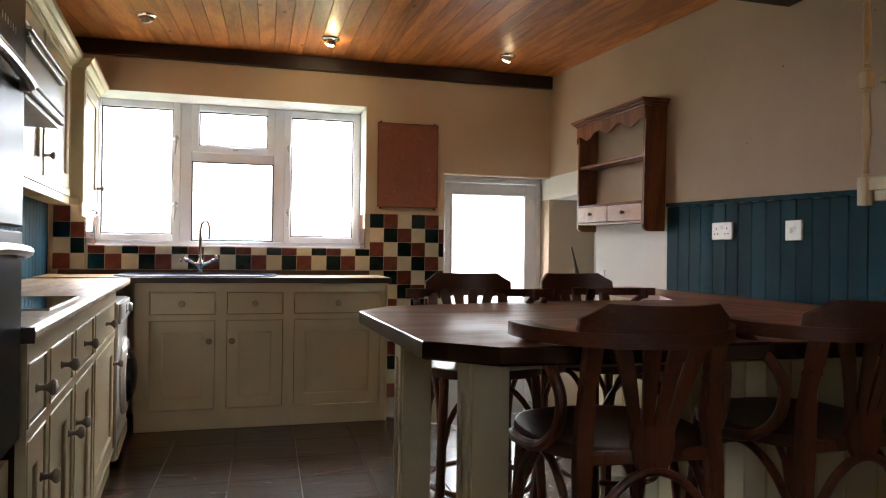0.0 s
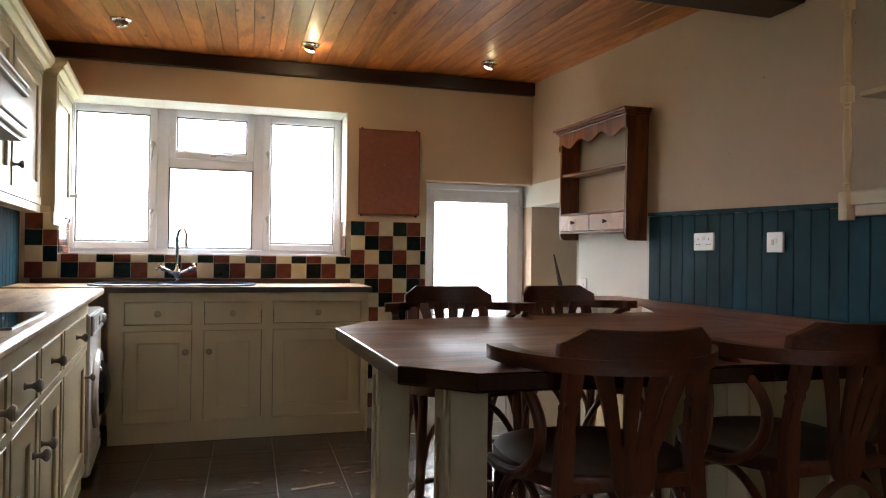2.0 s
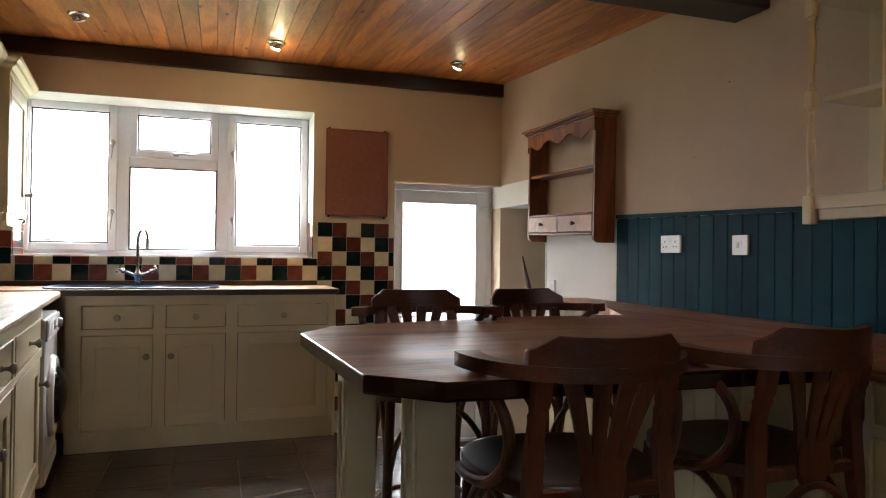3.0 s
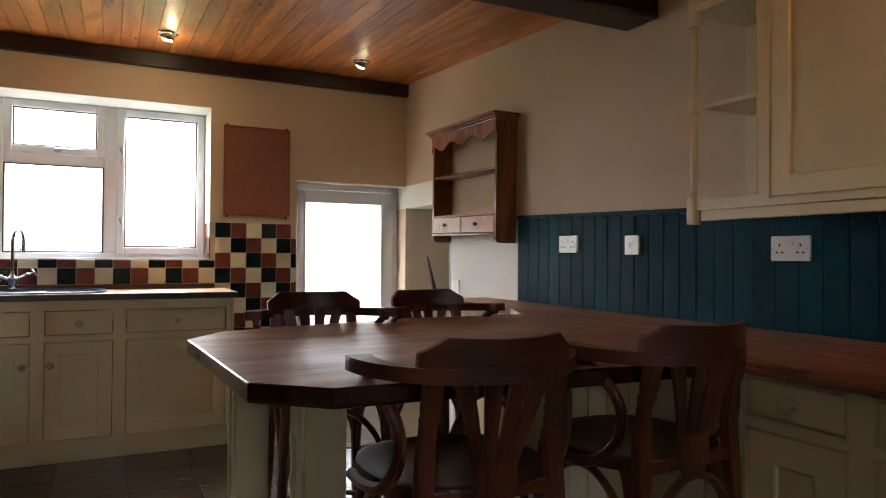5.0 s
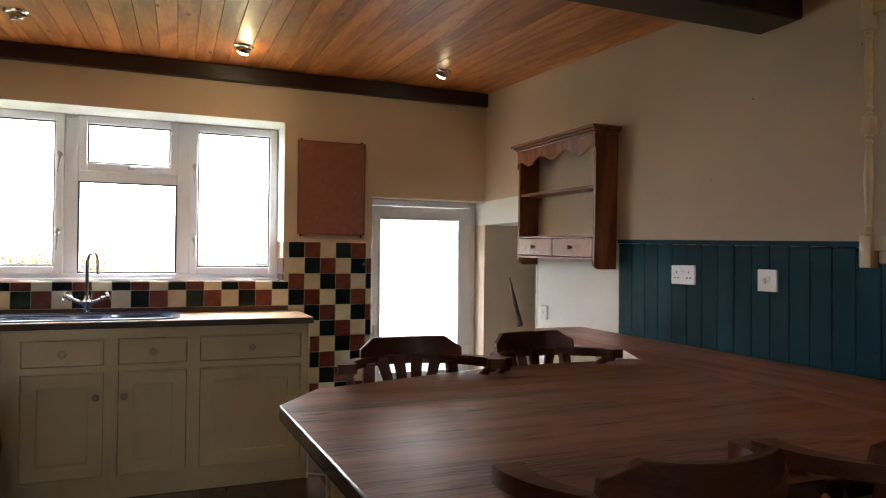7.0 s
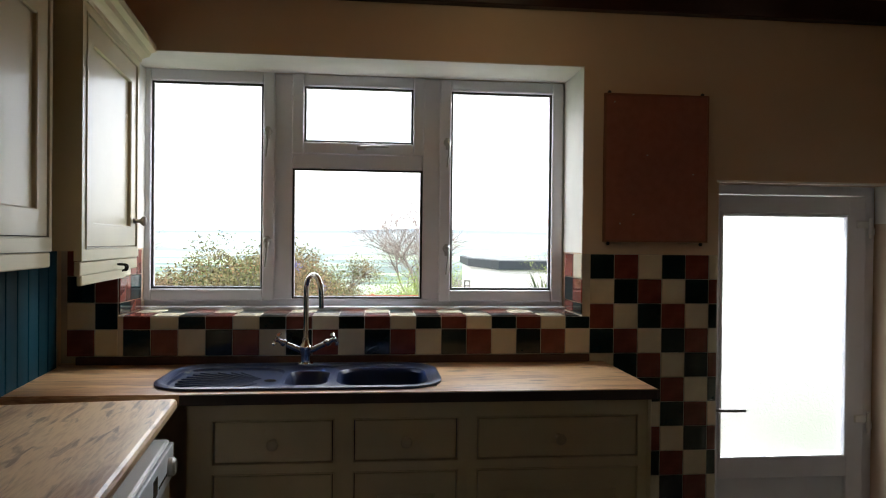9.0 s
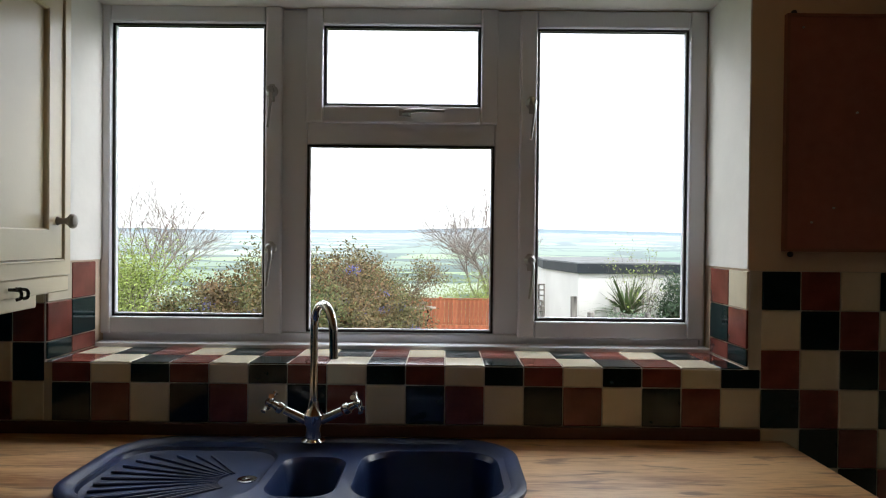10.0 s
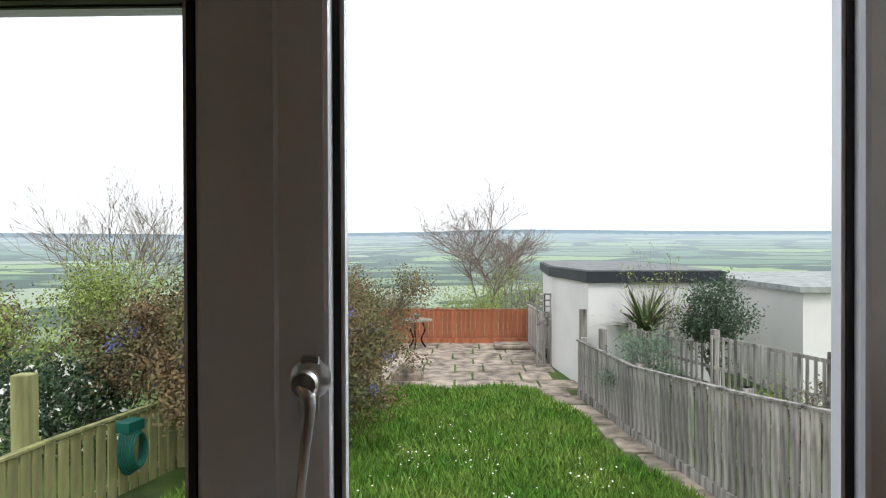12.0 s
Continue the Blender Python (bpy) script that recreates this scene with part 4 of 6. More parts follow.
# boarded back of the units under the table
bp_ = thing("boarded_panel", "cream painted tongue and groove boarding under the table", "panel")
y = 2.27
for i in range(13):
    part("board", box((2.262, y + .002, FLZ), (2.274, min(3.52, y + .098), .834), .003), CREAM, bp_)
    y += .1
part("skirting", box((2.25, 2.27, FLZ), (2.2615, 3.52, .01), .003), CREAM, bp_)
fu = thing("base_unit", "cream painted boarded base cabinet beside the low opening", "cabinet", "fitted base units")
part("carcass", box((2.70, 3.53, FLZ), (2.945, 4.69, .842)), CREAM, fu)
for i in range(12):
    part("board", box((2.686, 3.535 + .096 * i, FLZ), (2.699, 3.535 + .096 * i + .094, .842), .003), CREAM, fu)
for i in range(3):
    part("end_board", box((2.70 + .08 * i, 4.6905, LOW), (2.778 + .08 * i, 4.703, .842), .003), CREAM, fu)

wt2 = thing("worktop", "worn dark mahogany worktop along the panelled wall", "worktop")
bm = bmesh.new()
prism(bm, [(2.255, -1.4), (2.942, -1.4), (2.942, 4.72), (2.64, 4.72), (2.60, 3.9), (2.461, 3.59), (2.4015, 2.262), (2.255, 2.262)], WZ - .035, WZ)
part("surface", bm, TABLE_Y, wt2)
bm = bmesh.new(); tube(bm, [(2.256, -1.4, WZ - .0185), (2.256, 2.258, WZ - .0185)], .0178, 12); part("nosing", bm, TABLE_Y, wt2, smooth=True)

tb = thing("breakfast_table", "dark mahogany peninsula table with clipped corners on cream posts", "table")
TZ = 0.8765
out_ = [(1.018, 3.204), (1.057, 2.43), (1.197, 2.30), (2.40, 2.262), (2.46, 3.56), (2.42, 3.605), (1.84, 3.592), (1.15, 3.39)]
bm = bmesh.new(); prism(bm, out_, TZ - .042, TZ)
bmesh.ops.bevel(bm, geom=[e for e in bm.edges if abs(e.verts[0].co.z - e.verts[1].co.z) < .001 and not all(v.co.x > 2.39 for v in e.verts)], offset=.007, segments=3, affect="EDGES", profile=.6)
for f_ in bm.faces:
    f_.normal_update(); f_.material_index = 1 if abs(f_.normal.z) < .8 else 0
part("tabletop", bm, [TABLE, EDGE], tb)
for (x0, x1, y0, y1) in ((1.125, 1.225, 3.02, 3.12), (1.17, 1.268, 2.435, 2.535)):
    bm = bmesh.new(); bx(bm, (x0 + .008, y0 + .008, FLZ), (x1, y1, TZ - .043), .002)
    post = part("post", bm, CREAM, tb)
    bm = bmesh.new()
    for q in ((x0, x0 + .008, y0 + .008, y0 + .028), (x0, x0 + .008, y1 - .02, y1)):
        bx(bm, (q[0], q[2], FLZ), (q[1], q[3], TZ - .043), .0015)
    bx(bm, (x0, y0 + .028, .74), (x0 + .008, y1 - .02, TZ - .043), .0015); bx(bm, (x0, y0 + .028, FLZ), (x0 + .008, y1 - .02, .05), .0015)
    bx(bm, (x0 + .008, y0 + .001, FLZ), (x1, y0 + .0078, TZ - .043), .0015)
    part("post_trim", bm, CREAM, post)
part("under_frame", (lambda b: (bx(b, (1.2, 2.50, TZ - .085), (2.26, 2.53, TZ - .043)), bx(b, (1.2, 3.04, TZ - .085), (2.26, 3.07, TZ - .043)), b)[-1])(bmesh.new()), CREAM, tb)

# right hand wall cabinets
wr = thing("wall_cabinet", "cream painted wall cabinets with an open end shelf and turned post", "cabinet", m=pose(2.66, 2.79, 0, 0, 0, -90))
ZB, ZT = 1.335, 2.00
face_frame(wr, .0, 2.4, 1.30, ZT + .03, [(.0, .263, 1.345, ZT - .0), (.311, .77, 1.325, ZT), (.80, 1.24, 1.325, ZT), (1.30, 1.72, 1.325, ZT), (1.75, 2.2, 1.325, ZT)], 0)
bm = bmesh.new(); bx(bm, (.268, .022, 1.31), (2.4, .285, ZT + .03)); part("carcass", bm, CREAM, wr)
part("shelf", box((.0, .023, 1.305), (.267, .285, 1.325)), CREAM, wr); part("shelf", box((.02, .035, 1.662), (.267, .2695, 1.680), .003), CREAM, wr); part("shelf", box((.0, .023, ZT + .0), (.267, .285, ZT + .03)), CREAM, wr)
part("back_board", box((.0, .270, 1.326), (.2665, .284, ZT - .001)), CREAM, wr)
front(wr, "door", .311, .77, 1.325, ZT, .002, (.735, 1.43), rail=.062); front(wr, "door", .80, 1.24, 1.325, ZT, .002, (.835, 1.43), rail=.07)
front(wr, "door", 1.30, 1.72, 1.325, ZT, .002, (1.68, 1.43), rail=.07); front(wr, "door", 1.75, 2.2, 1.325, ZT, .002, (1.785, 1.43), rail=.07)
part("pelmet", box((.03, .005, 1.262), (2.4, .022, 1.299), .003), CREAM, wr)
part("cornice", cornice(bmesh.new(), 0, 2.4, ZT + .05, .285), CREAM, wr)
bm = bmesh.new(); pm = pose(.0, .006, 0)
bx(bm, (-.018, -.012, 1.250), (.018, .024, 1.345), .003, 2); bx(bm, (-.016, -.010, 1.645), (.016, .022, 1.700), .003, 2); bx(bm, (-.016, -.010, 1.955), (.016, .022, ZT + .05), .003, 2)
for a, b in ((1.345, 1.645), (1.700, 1.955)):
    h = b - a
    lathe(bm, [(.010, a), (.013, a + .006), (.008, a + .012), (.008, a + .02), (.012, a + .026), (.008, a + .034), (.009, a + .05), (.0145, a + h * .55), (.0125, a + h * .7), (.008, b - .03), (.012, b - .022), (.008, b - .014), (.013, b - .006), (.010, b)], pm, 14)
part("turned_post", bm, CREAM, wr, "turned cream painted post", smooth=True)

# pine wall shelf
X0, X1, Y0, Y1, Z0, Z1 = 2.808, 2.946, 4.40, 5.26, 1.222, 1.962
sh = thing("wall_shelf", "orange pine wall shelf with a scalloped top and two small drawers", "shelf", m=Matrix.Translation((0, 4.83, 1.22)) @ Matrix.Rotation(radians(1.1), 4, "X") @ Matrix.Translation((0, -4.83, -1.22)))
for y in (Y0, Y1 - .02):
    bm = bmesh.new(); prism(bm, [(X1, Z0 + .0), (X0 + .03, Z0), (X0 + .012, Z0 + .008), (X0, Z0 + .025), (X0, Z1 - .02), (X1, Z1 - .02)], y, y + .02, axis="y"); part("side_panel", bm, PINE, sh)
PX = wood("shelf_pine_length", (0.15, 0.044, 0.016), (0.29, 0.095, 0.034), 0.4, "y", 5, 5)
part("shelf", box((X0 + .008, Y0 + .0205, 1.655), (X1, Y1 - .0205, 1.672), .002), PX, sh)
part("shelf", box((X0 + .0, Y0 + .0205, 1.390), (X1, Y1 - .0205, 1.402), .002), PX, sh)
part("shelf", box((X0 - .004, Y0 + .0205, 1.268), (X1, Y1 - .0205, 1.282), .002), PX, sh)
part("shelf", box((X0, Y0 + .0205, Z1 - .035), (X1, Y1 - .0205, Z1 - .021), .002), PX, sh)
pts = [(Y0, Z1 - .02), (Y1, Z1 - .02), (Y1, Z1 - .13)]
for i in range(41):
    u = i / 40; y = Y1 - u * (Y1 - Y0); d = abs(u - .5) * 2
    z = Z1 - .105 - .022 * math.cos(d * math.pi * 3.1) - (.012 if d > .93 else 0) + .012 * (1 - d)
    pts.append((y, z))
bm = bmesh.new(); prism(bm, pts, X0 - .010, X0 - .001, axis="x"); part("scalloped_apron", bm, PINE, sh)
bm = bmesh.new()
bx(bm, (X0 - .045, Y0 - .035, Z1 + .006), (X1, Y1 + .035, Z1 + .022), .004, 2); bx(bm, (X0 - .030, Y0 - .02, Z1 - .008), (X1, Y1 + .02, Z1 + .006), .003, 2); bx(bm, (X0 - .018, Y0 - .010, Z1 - .0195), (X1, Y1 + .01, Z1 - .008), .003)
part("cornice", bm, PX, sh)
ym = (Y0 + Y1) / 2
part("divider", box((X0, ym - .008, 1.2825), (X1, ym + .008, 1.3895)), PX, sh)
for a, b in ((Y0 + .023, ym - .011), (ym + .011, Y1 - .023)):
    d = part("drawer", box((X0 - .002, a, 1.286), (X1 - .01, b, 1.386), .002), PINE_X, sh)
    bm = bmesh.new(); lathe(bm, [(.008, 0), (.006, .008), (.012, .014), (.014, .022), (.006, .028)], pose(X0 - .002, (a + b) / 2, 1.337, 0, -90, 0), 12); part("drawer_knob", bm, CHAIR, d, "dark turned wooden knob", smooth=True)

# pin board
nb = thing("pin_board", "brown cork pin board with small corner screws", "notice board")
part("cork_panel", box((1.534, BY - .016, 1.428), (1.992, BY - .002, 2.060)), CORK, nb)
FR = mat("board_frame", (.24, .095, .055), .7, var=.15)
for q in ((1.526, 1.534, 1.42, 2.068), (1.992, 2.0, 1.42, 2.068), (1.534, 1.992, 1.42, 1.428), (1.534, 1.992, 2.060, 2.068)):
    part("frame_strip", box((q[0], BY - .020, q[2]), (q[1], BY - .002, q[3])), FR, nb)
for x in (1.55, 1.975):
    for z in (1.412, 2.074):
        bm = bmesh.new(); lathe(bm, [(.008, -.0), (.008, .004), (.004, .006)], pose(x, BY - .003, z, 90), 10); part("screw", bm, RUBBER, nb)
for (x, z) in ((1.6, 1.50), (1.66, 1.54), (1.72, 1.80), (1.93, 1.72), (1.57, 2.03)):
    bm = bmesh.new(); lathe(bm, [(.003, 0), (.003, .004), (.001, .006)], pose(x, BY - .016, z, 90), 8); part("pin", bm, STEEL, nb)

# sockets and switches
def plate(label, y, z, w, h, kind, x=2.9415):
    s = thing("wall_socket" if kind != "switch" else "wall_switch", label, "socket" if kind != "switch" else "switch", m=pose(x, y, z, 0, 0, -90))
    part("face_plate", box((-w / 2, -.012, -h / 2), (w / 2, .0, h / 2), .0025, 2), WHITE, s)
    if kind == "double":
        for sx_ in (-1, 1):
            for dx, dz in ((0, .012), (-.011, -.014), (.011, -.014)):
                part("pin_hole", box((sx_ * .040 + dx - (.003 if not dx else .0046), -.0128, dz - (.0052 if not dx else .003)), (sx_ * .040 + dx + (.003 if not dx else .0046), -.0119, dz + (.0052 if not dx else .003))), RUBBER, s)
            part("rocker", box((sx_ * .009 - .005, -.0165, .008), (sx_ * .009 + .005, -.0121, .028), .002), WHITE, s)
            bm = bmesh.new(); lathe(bm, [(.003, 0), (.003, .001)], pose(sx_ * .064, -.012, .0, 90), 8); part("screw", bm, STEEL, s)
    elif kind == "fused":
        part("rocker", box((.004, -.0165, -.005), (.016, -.0121, .016), .002), WHITE, s)
        part("fuse_holder", box((-.018, -.014, -.012), (-.004, -.0121, .012)), mat("rocker_cream", (.6, .57, .5), .4), s)
    else:
        part("rocker", box((-.006, -.0165, -.012), (.006, -.0121, .012), .002), WHITE, s)
    return s


plate("white plastic double socket on teal panelling", 3.875, 1.200, .150, .088, "double")
plate("white plastic fused switch on teal panelling", 3.40, 1.190, .092, .088, "fused")
plate("larger white double socket on teal panelling", 2.607, 1.168, .150, .088, "double")
plate("white plastic light switch on white wall", 5.15, .925, .07, .088, "switch", RX + .004)

nh = thing("nail_hole", "small dark nail holes and scuffs in the plaster wall", "mark")
bm = bmesh.new()
for (y, z, r_) in ((3.49, 1.93, .004), (3.02, 2.02, .003), (3.72, 1.62, .0025), (2.70, 1.75, .002), (4.05, 2.12, .002)):
    lathe(bm, [(r_, -.001), (r_ * .8, .0012)], pose(RX - .0001, y, z, 0, -90, 0), 7)
lathe(bm, [(.009, -.001), (.007, .0012)], pose(2.9424, 2.965, .955, 0, -90, 0), 9)
part("hole", bm, RUBBER, nh)

# spotlights; the last three are out of view, 3 and 5 added as fill
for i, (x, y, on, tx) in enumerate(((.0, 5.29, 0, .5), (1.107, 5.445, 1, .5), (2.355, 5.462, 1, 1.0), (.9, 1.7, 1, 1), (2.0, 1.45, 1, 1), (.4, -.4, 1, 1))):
    zc = ceil_z(y) - .001
    if i == 0:
        sl = thing("spotlight", "chrome swivelling ceiling spotlight, unlit", "ceiling light", "ceiling spotlights", m=pose(x, y, zc))
    else:
        sl = thing("spotlight", "chrome swivelling ceiling spotlight, lit, two of the set added", "ceiling light", "ceiling spotlights", m=pose(x, y, zc))
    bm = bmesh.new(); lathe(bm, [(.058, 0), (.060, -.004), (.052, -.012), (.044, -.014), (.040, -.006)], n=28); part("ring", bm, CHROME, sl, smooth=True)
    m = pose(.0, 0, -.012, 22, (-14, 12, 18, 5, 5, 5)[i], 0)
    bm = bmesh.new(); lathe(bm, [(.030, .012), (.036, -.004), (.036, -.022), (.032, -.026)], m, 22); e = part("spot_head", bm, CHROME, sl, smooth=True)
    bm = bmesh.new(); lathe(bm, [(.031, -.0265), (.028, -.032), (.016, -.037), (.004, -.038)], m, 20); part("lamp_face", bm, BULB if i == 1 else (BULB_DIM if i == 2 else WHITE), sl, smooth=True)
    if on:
        # 4 is inferred from the warm light on the wall cabinets
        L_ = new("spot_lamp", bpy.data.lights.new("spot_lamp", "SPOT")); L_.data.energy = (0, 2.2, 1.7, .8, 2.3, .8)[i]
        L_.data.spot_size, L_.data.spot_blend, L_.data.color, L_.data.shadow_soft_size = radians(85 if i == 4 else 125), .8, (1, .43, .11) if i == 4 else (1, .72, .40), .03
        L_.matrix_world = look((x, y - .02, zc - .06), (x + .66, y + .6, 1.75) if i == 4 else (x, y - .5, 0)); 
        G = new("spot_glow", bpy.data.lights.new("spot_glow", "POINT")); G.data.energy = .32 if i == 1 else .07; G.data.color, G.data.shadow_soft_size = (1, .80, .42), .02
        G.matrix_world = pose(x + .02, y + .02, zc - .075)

# ---- chairs ----
def strip(bm, rows):
    """A solid run of four-cornered sections."""
    rr = [[bm.verts.new(q) for q in r] for r in rows]
    for a, b in zip(rr, rr[1:]):
        for j in range(4):
            bm.faces.new((a[j], a[(j + 1) % 4], b[(j + 1) % 4], b[j]))
    bm.faces.new(rr[0]); bm.faces.new(rr[-1][::-1])
    return bm


def chair():
    """Bentwood bar chair facing +y, its base at the floor."""
    c = thing("bar_chair", "dark bentwood captain's bar chair with fanned splats, facing the table", "chair", "chairs round the table")
    SZ = .735

    def seat_ring(s, z):
        out = []
        for i in range(32):
            a = 2 * math.pi * i / 32
            x = .222 * s * math.copysign(abs(math.cos(a)) ** .8, math.cos(a)); yy = .215 * s * math.copysign(abs(math.sin(a)) ** .85, math.sin(a))
            out.append(Vector((x * (1 + .05 * math.sin(a)), yy + .02, z)))
        return out
    bm = bmesh.new()
    loops(bm, [seat_ring(.90, SZ - .036), seat_ring(.99, SZ - .032), seat_ring(1.0, SZ - .012), seat_ring(.985, SZ - .002), seat_ring(.93, SZ), seat_ring(.80, SZ - .008), seat_ring(.4, SZ - .014)])
    bm.faces.new([v for v in bm.verts][:32][::-1])
    part("seat", bm, SEAT, c, "dished, worn glossy seat", smooth=True)
    for s in (-1, 1):
        # back posts run on as the rear legs, flat where they carry the rail
        bm = bmesh.new()
        path = bez([(s * .190, -.235, 0), (s * .174, -.205, .30), (s * .158, -.178, SZ - .05), (s * .150, -.176, .83), (s * .148, -.192, .905), (s * .146, -.206, .972)], 6)
        strip(bm, [[(p.x + dx * (.0185 if p.z > .6 else .016), p.y + dy * .0135, p.z) for dx, dy in ((-1, -1), (1, -1), (1, 1), (-1, 1))] for p in path])
        bmesh.ops.bevel(bm, geom=[e for e in bm.edges if abs(e.verts[0].co.z - e.verts[1].co.z) > .004], offset=.006, segments=2, affect="EDGES")
        part("back_post", bm, CHAIR, c, smooth=True)
        bm = bmesh.new(); tube(bm, bez([(s * .205, .235, 0), (s * .184, .205, .30), (s * .166, .172, SZ - .03)], 6), .0165, 10)
        part("front_leg", bm, CHAIR, c, smooth=True)
    # curved top rail with hollowed corners
    bm = bmesh.new(); N = 36; rows = []
    for i in range(N + 1):
        u = -1 + 2 * i / N; x = .178 * u; yb = -.262 + .072 * u * u
        e = min(1, max(0, (abs(u) - .74) / .26))
        z1 = 1.056 - .036 * e ** .8 - .006 * (1 - u * u); z0 = .984
        rows.append([(x, yb - .011, z0), (x, yb + .011, z0), (x, yb + .004, z1), (x, yb - .016, z1)])
    strip(bm, rows)
    bmesh.ops.bevel(bm, geom=bm.edges[:], offset=.0018, segments=1, affect="EDGES")
    part("top_rail", bm, CHAIR_X, c, smooth=True)
    # arm rail in one sweep round the back, ending in flat paddles
    half = bez([(0, -.264, .975), (.10, -.240, .975), (.180, -.188, .976), (.230, -.120, .979), (.248, -.06, .982), (.246, -.022, .983)], 6)
    path = [Vector((-p.x, p.y, p.z)) for p in half[::-1]] + half[1:]
    rows = []; mid = (len(path) - 1) / 2
    for i, p in enumerate(path):
        d = (path[min(len(path) - 1, i + 1)] - path[max(0, i - 1)]).normalized(); q = Vector((-d.y, d.x, 0)).normalized()
        k = abs(i - mid) / mid; w = (.013 + .018 * max(0, k - .35) / .65) * (.7 if i in (0, len(path) - 1) else 1); up = Vector((0, 0, .0155))
        rows.append([p - q * w - up, p + q * w - up, p + q * w + up, p - q * w + up])
    bm = strip(bmesh.new(), rows)
    bmesh.ops.bevel(bm, geom=[e for e in bm.edges if len(e.link_faces) == 2 and e.calc_face_angle(0) > .9], offset=.0035, segments=2, affect="EDGES")
    part("arm_rail", bm, CHAIR_X, c, smooth=True)
    # hoops that sweep from the paddle back to the post and forward under the seat
    for s in (-1, 1):
        bm = bmesh.new(); tube(bm, bez([(s * .238, -.035, .968), (s * .232, -.075, .955), (s * .215, -.135, .905), (s * .200, -.158, .845), (s * .200, -.140, .775), (s * .212, -.080, .722), (s * .224, .0, .706), (s * .226, .09, .705)], 6), .0135, 10)
        part("arm_support", bm, CHAIR, c, smooth=True)
    # four fanned splats meeting in a rounded plate
    for k in (-1.5, -.5, .5, 1.5):
        rows = []
        for i in range(11):
            t_ = i / 10
            x = k * (.024 + .042 * t_ ** 1.3); yy = -.183 - .068 * t_ + .016 * (1 - t_) * t_ + 2.6 * x * x * t_; z = .735 + .250 * t_
            w = .0105 + .0115 * t_ ** 1.3
            rows.append([(x - w, yy - .005, z), (x + w, yy - .005, z), (x + w, yy + .005, z), (x - w, yy + .005, z)])
        part("splat", strip(bmesh.new(), rows), CHAIR, c)
    bm = bmesh.new(); pts = [(-.044, .795), (-.050, .775), (-.051, .74), (-.047, .71), (-.034, .688), (-.016, .678), (0, .675), (.016, .678), (.034, .688), (.047, .71), (.051, .74), (.050, .775), (.044, .795), (.015, .806), (-.015, .806)]
    prism(bm, pts, -.1985, -.184, axis="y")
    bmesh.ops.bevel(bm, geom=bm.edges[:], offset=.003, segments=1, affect="EDGES")
    part("splat_plate", bm, CHAIR, c)
    part("seat_rail", box((-.150, -.186, .700), (.150, -.166, .728), .004), CHAIR, c)
    # arched braces under the seat
    for (p, q) in (((-.172, -.195), (.172, -.195)), ((-.178, .195), (.178, .195)), ((-.172, -.185), (-.180, .19)), ((.172, -.185), (.180, .19))):
        bm = bmesh.new(); P = []
        for i in range(17):
            t_ = i / 16; h = math.sin(math.pi * t_) ** .5
            P.append((p[0] + (q[0] - p[0]) * t_, p[1] + (q[1] - p[1]) * t_, .44 + (SZ - .048 - .44) * h))
        tube(bm, P, .0105, 8); part("arch_brace", bm, CHAIR, c, smooth=True)
    bm = bmesh.new(); tube(bm, [(.195 * math.cos(2 * math.pi * i / 28), .015 + .205 * math.sin(2 * math.pi * i / 28), .30) for i in range(28)], .0105, 8, closed=True); part("foot_ring", bm, CHAIR, c, smooth=True)
    return c


ch = chair()
TALL = Matrix.Diagonal((1, 1, 1.018, 1))
ch.matrix_world = pose(1.540, 2.452, FLZ, 0, 0, -2)
copy_thing(ch, pose(2.060, 2.424, FLZ, 0, 0, 3) @ Matrix.Diagonal((1, 1, 1.007, 1)))
copy_thing(ch, pose(1.500, 3.389, FLZ, 0, 0, 176) @ TALL)
copy_thing(ch, pose(2.035, 3.414, FLZ, 0, 0, 188) @ TALL)

# ---- garden and distance ----
gd = thing("garden_ground", "rough lawn falling away to a wide hazy valley", "ground", kind="structure")
bm = bmesh.new()
xs = [-4000, -1500, -600, -250, -100, -40, -15, -5, 0, 5, 15, 40, 100, 250, 600, 1500, 4000]
ys = [-600, -150, -40, -8, 6.46, 9, 12, 16, 21, 26, 35, 50, 80, 140, 240, 400, 650, 1000, 1500, 2200, 3200, 4400]
def gz(x, y):
    if y < 22: return GZ
    d = y - 22
    z = GZ - 38 * (1 - math.exp(-d / 90))
    if y > 1200: z += 118 * min(1, ((y - 1200) / 3200)) ** 1.3 * (1 + .10 * math.sin(x / 700 + 1) + .05 * math.sin(x / 230))
    return z
g = [[bm.verts.new((x, y, gz(x, y))) for x in xs] for y in ys]
for a, b in zip(g, g[1:]):
    for i in range(len(xs) - 1):
        bm.faces.new((a[i], a[i + 1], b[i + 1], b[i])).material_index = 0 if b[0].co.y < 27 else 1
vm = bpy.data.materials.new("valley"); vm.use_nodes = True
n, l = vm.node_tree.nodes, vm.node_tree.links
vb = n["Principled BSDF"]; vb.inputs["Roughness"].default_value = 1; vb.inputs["Specular IOR Level"].default_value = 0
tc = n.new("ShaderNodeNewGeometry"); mp = n.new("ShaderNodeMapping"); mp.inputs["Scale"].default_value = (.0013, .0021, 0); mp.inputs["Rotation"].default_value = (0, 0, .12)
l.new(tc.outputs["Position"], mp.inputs["Vector"])
vo = n.new("ShaderNodeTexVoronoi"); vo.inputs["Scale"].default_value = 2.0; l.new(mp.outputs[0], vo.inputs["Vector"])
cr = n.new("ShaderNodeValToRGB"); e = cr.color_ramp.elements
e[0].color, e[1].color, e[1].position = (.22, .29, .19, 1), (.28, .33, .27, 1), 1
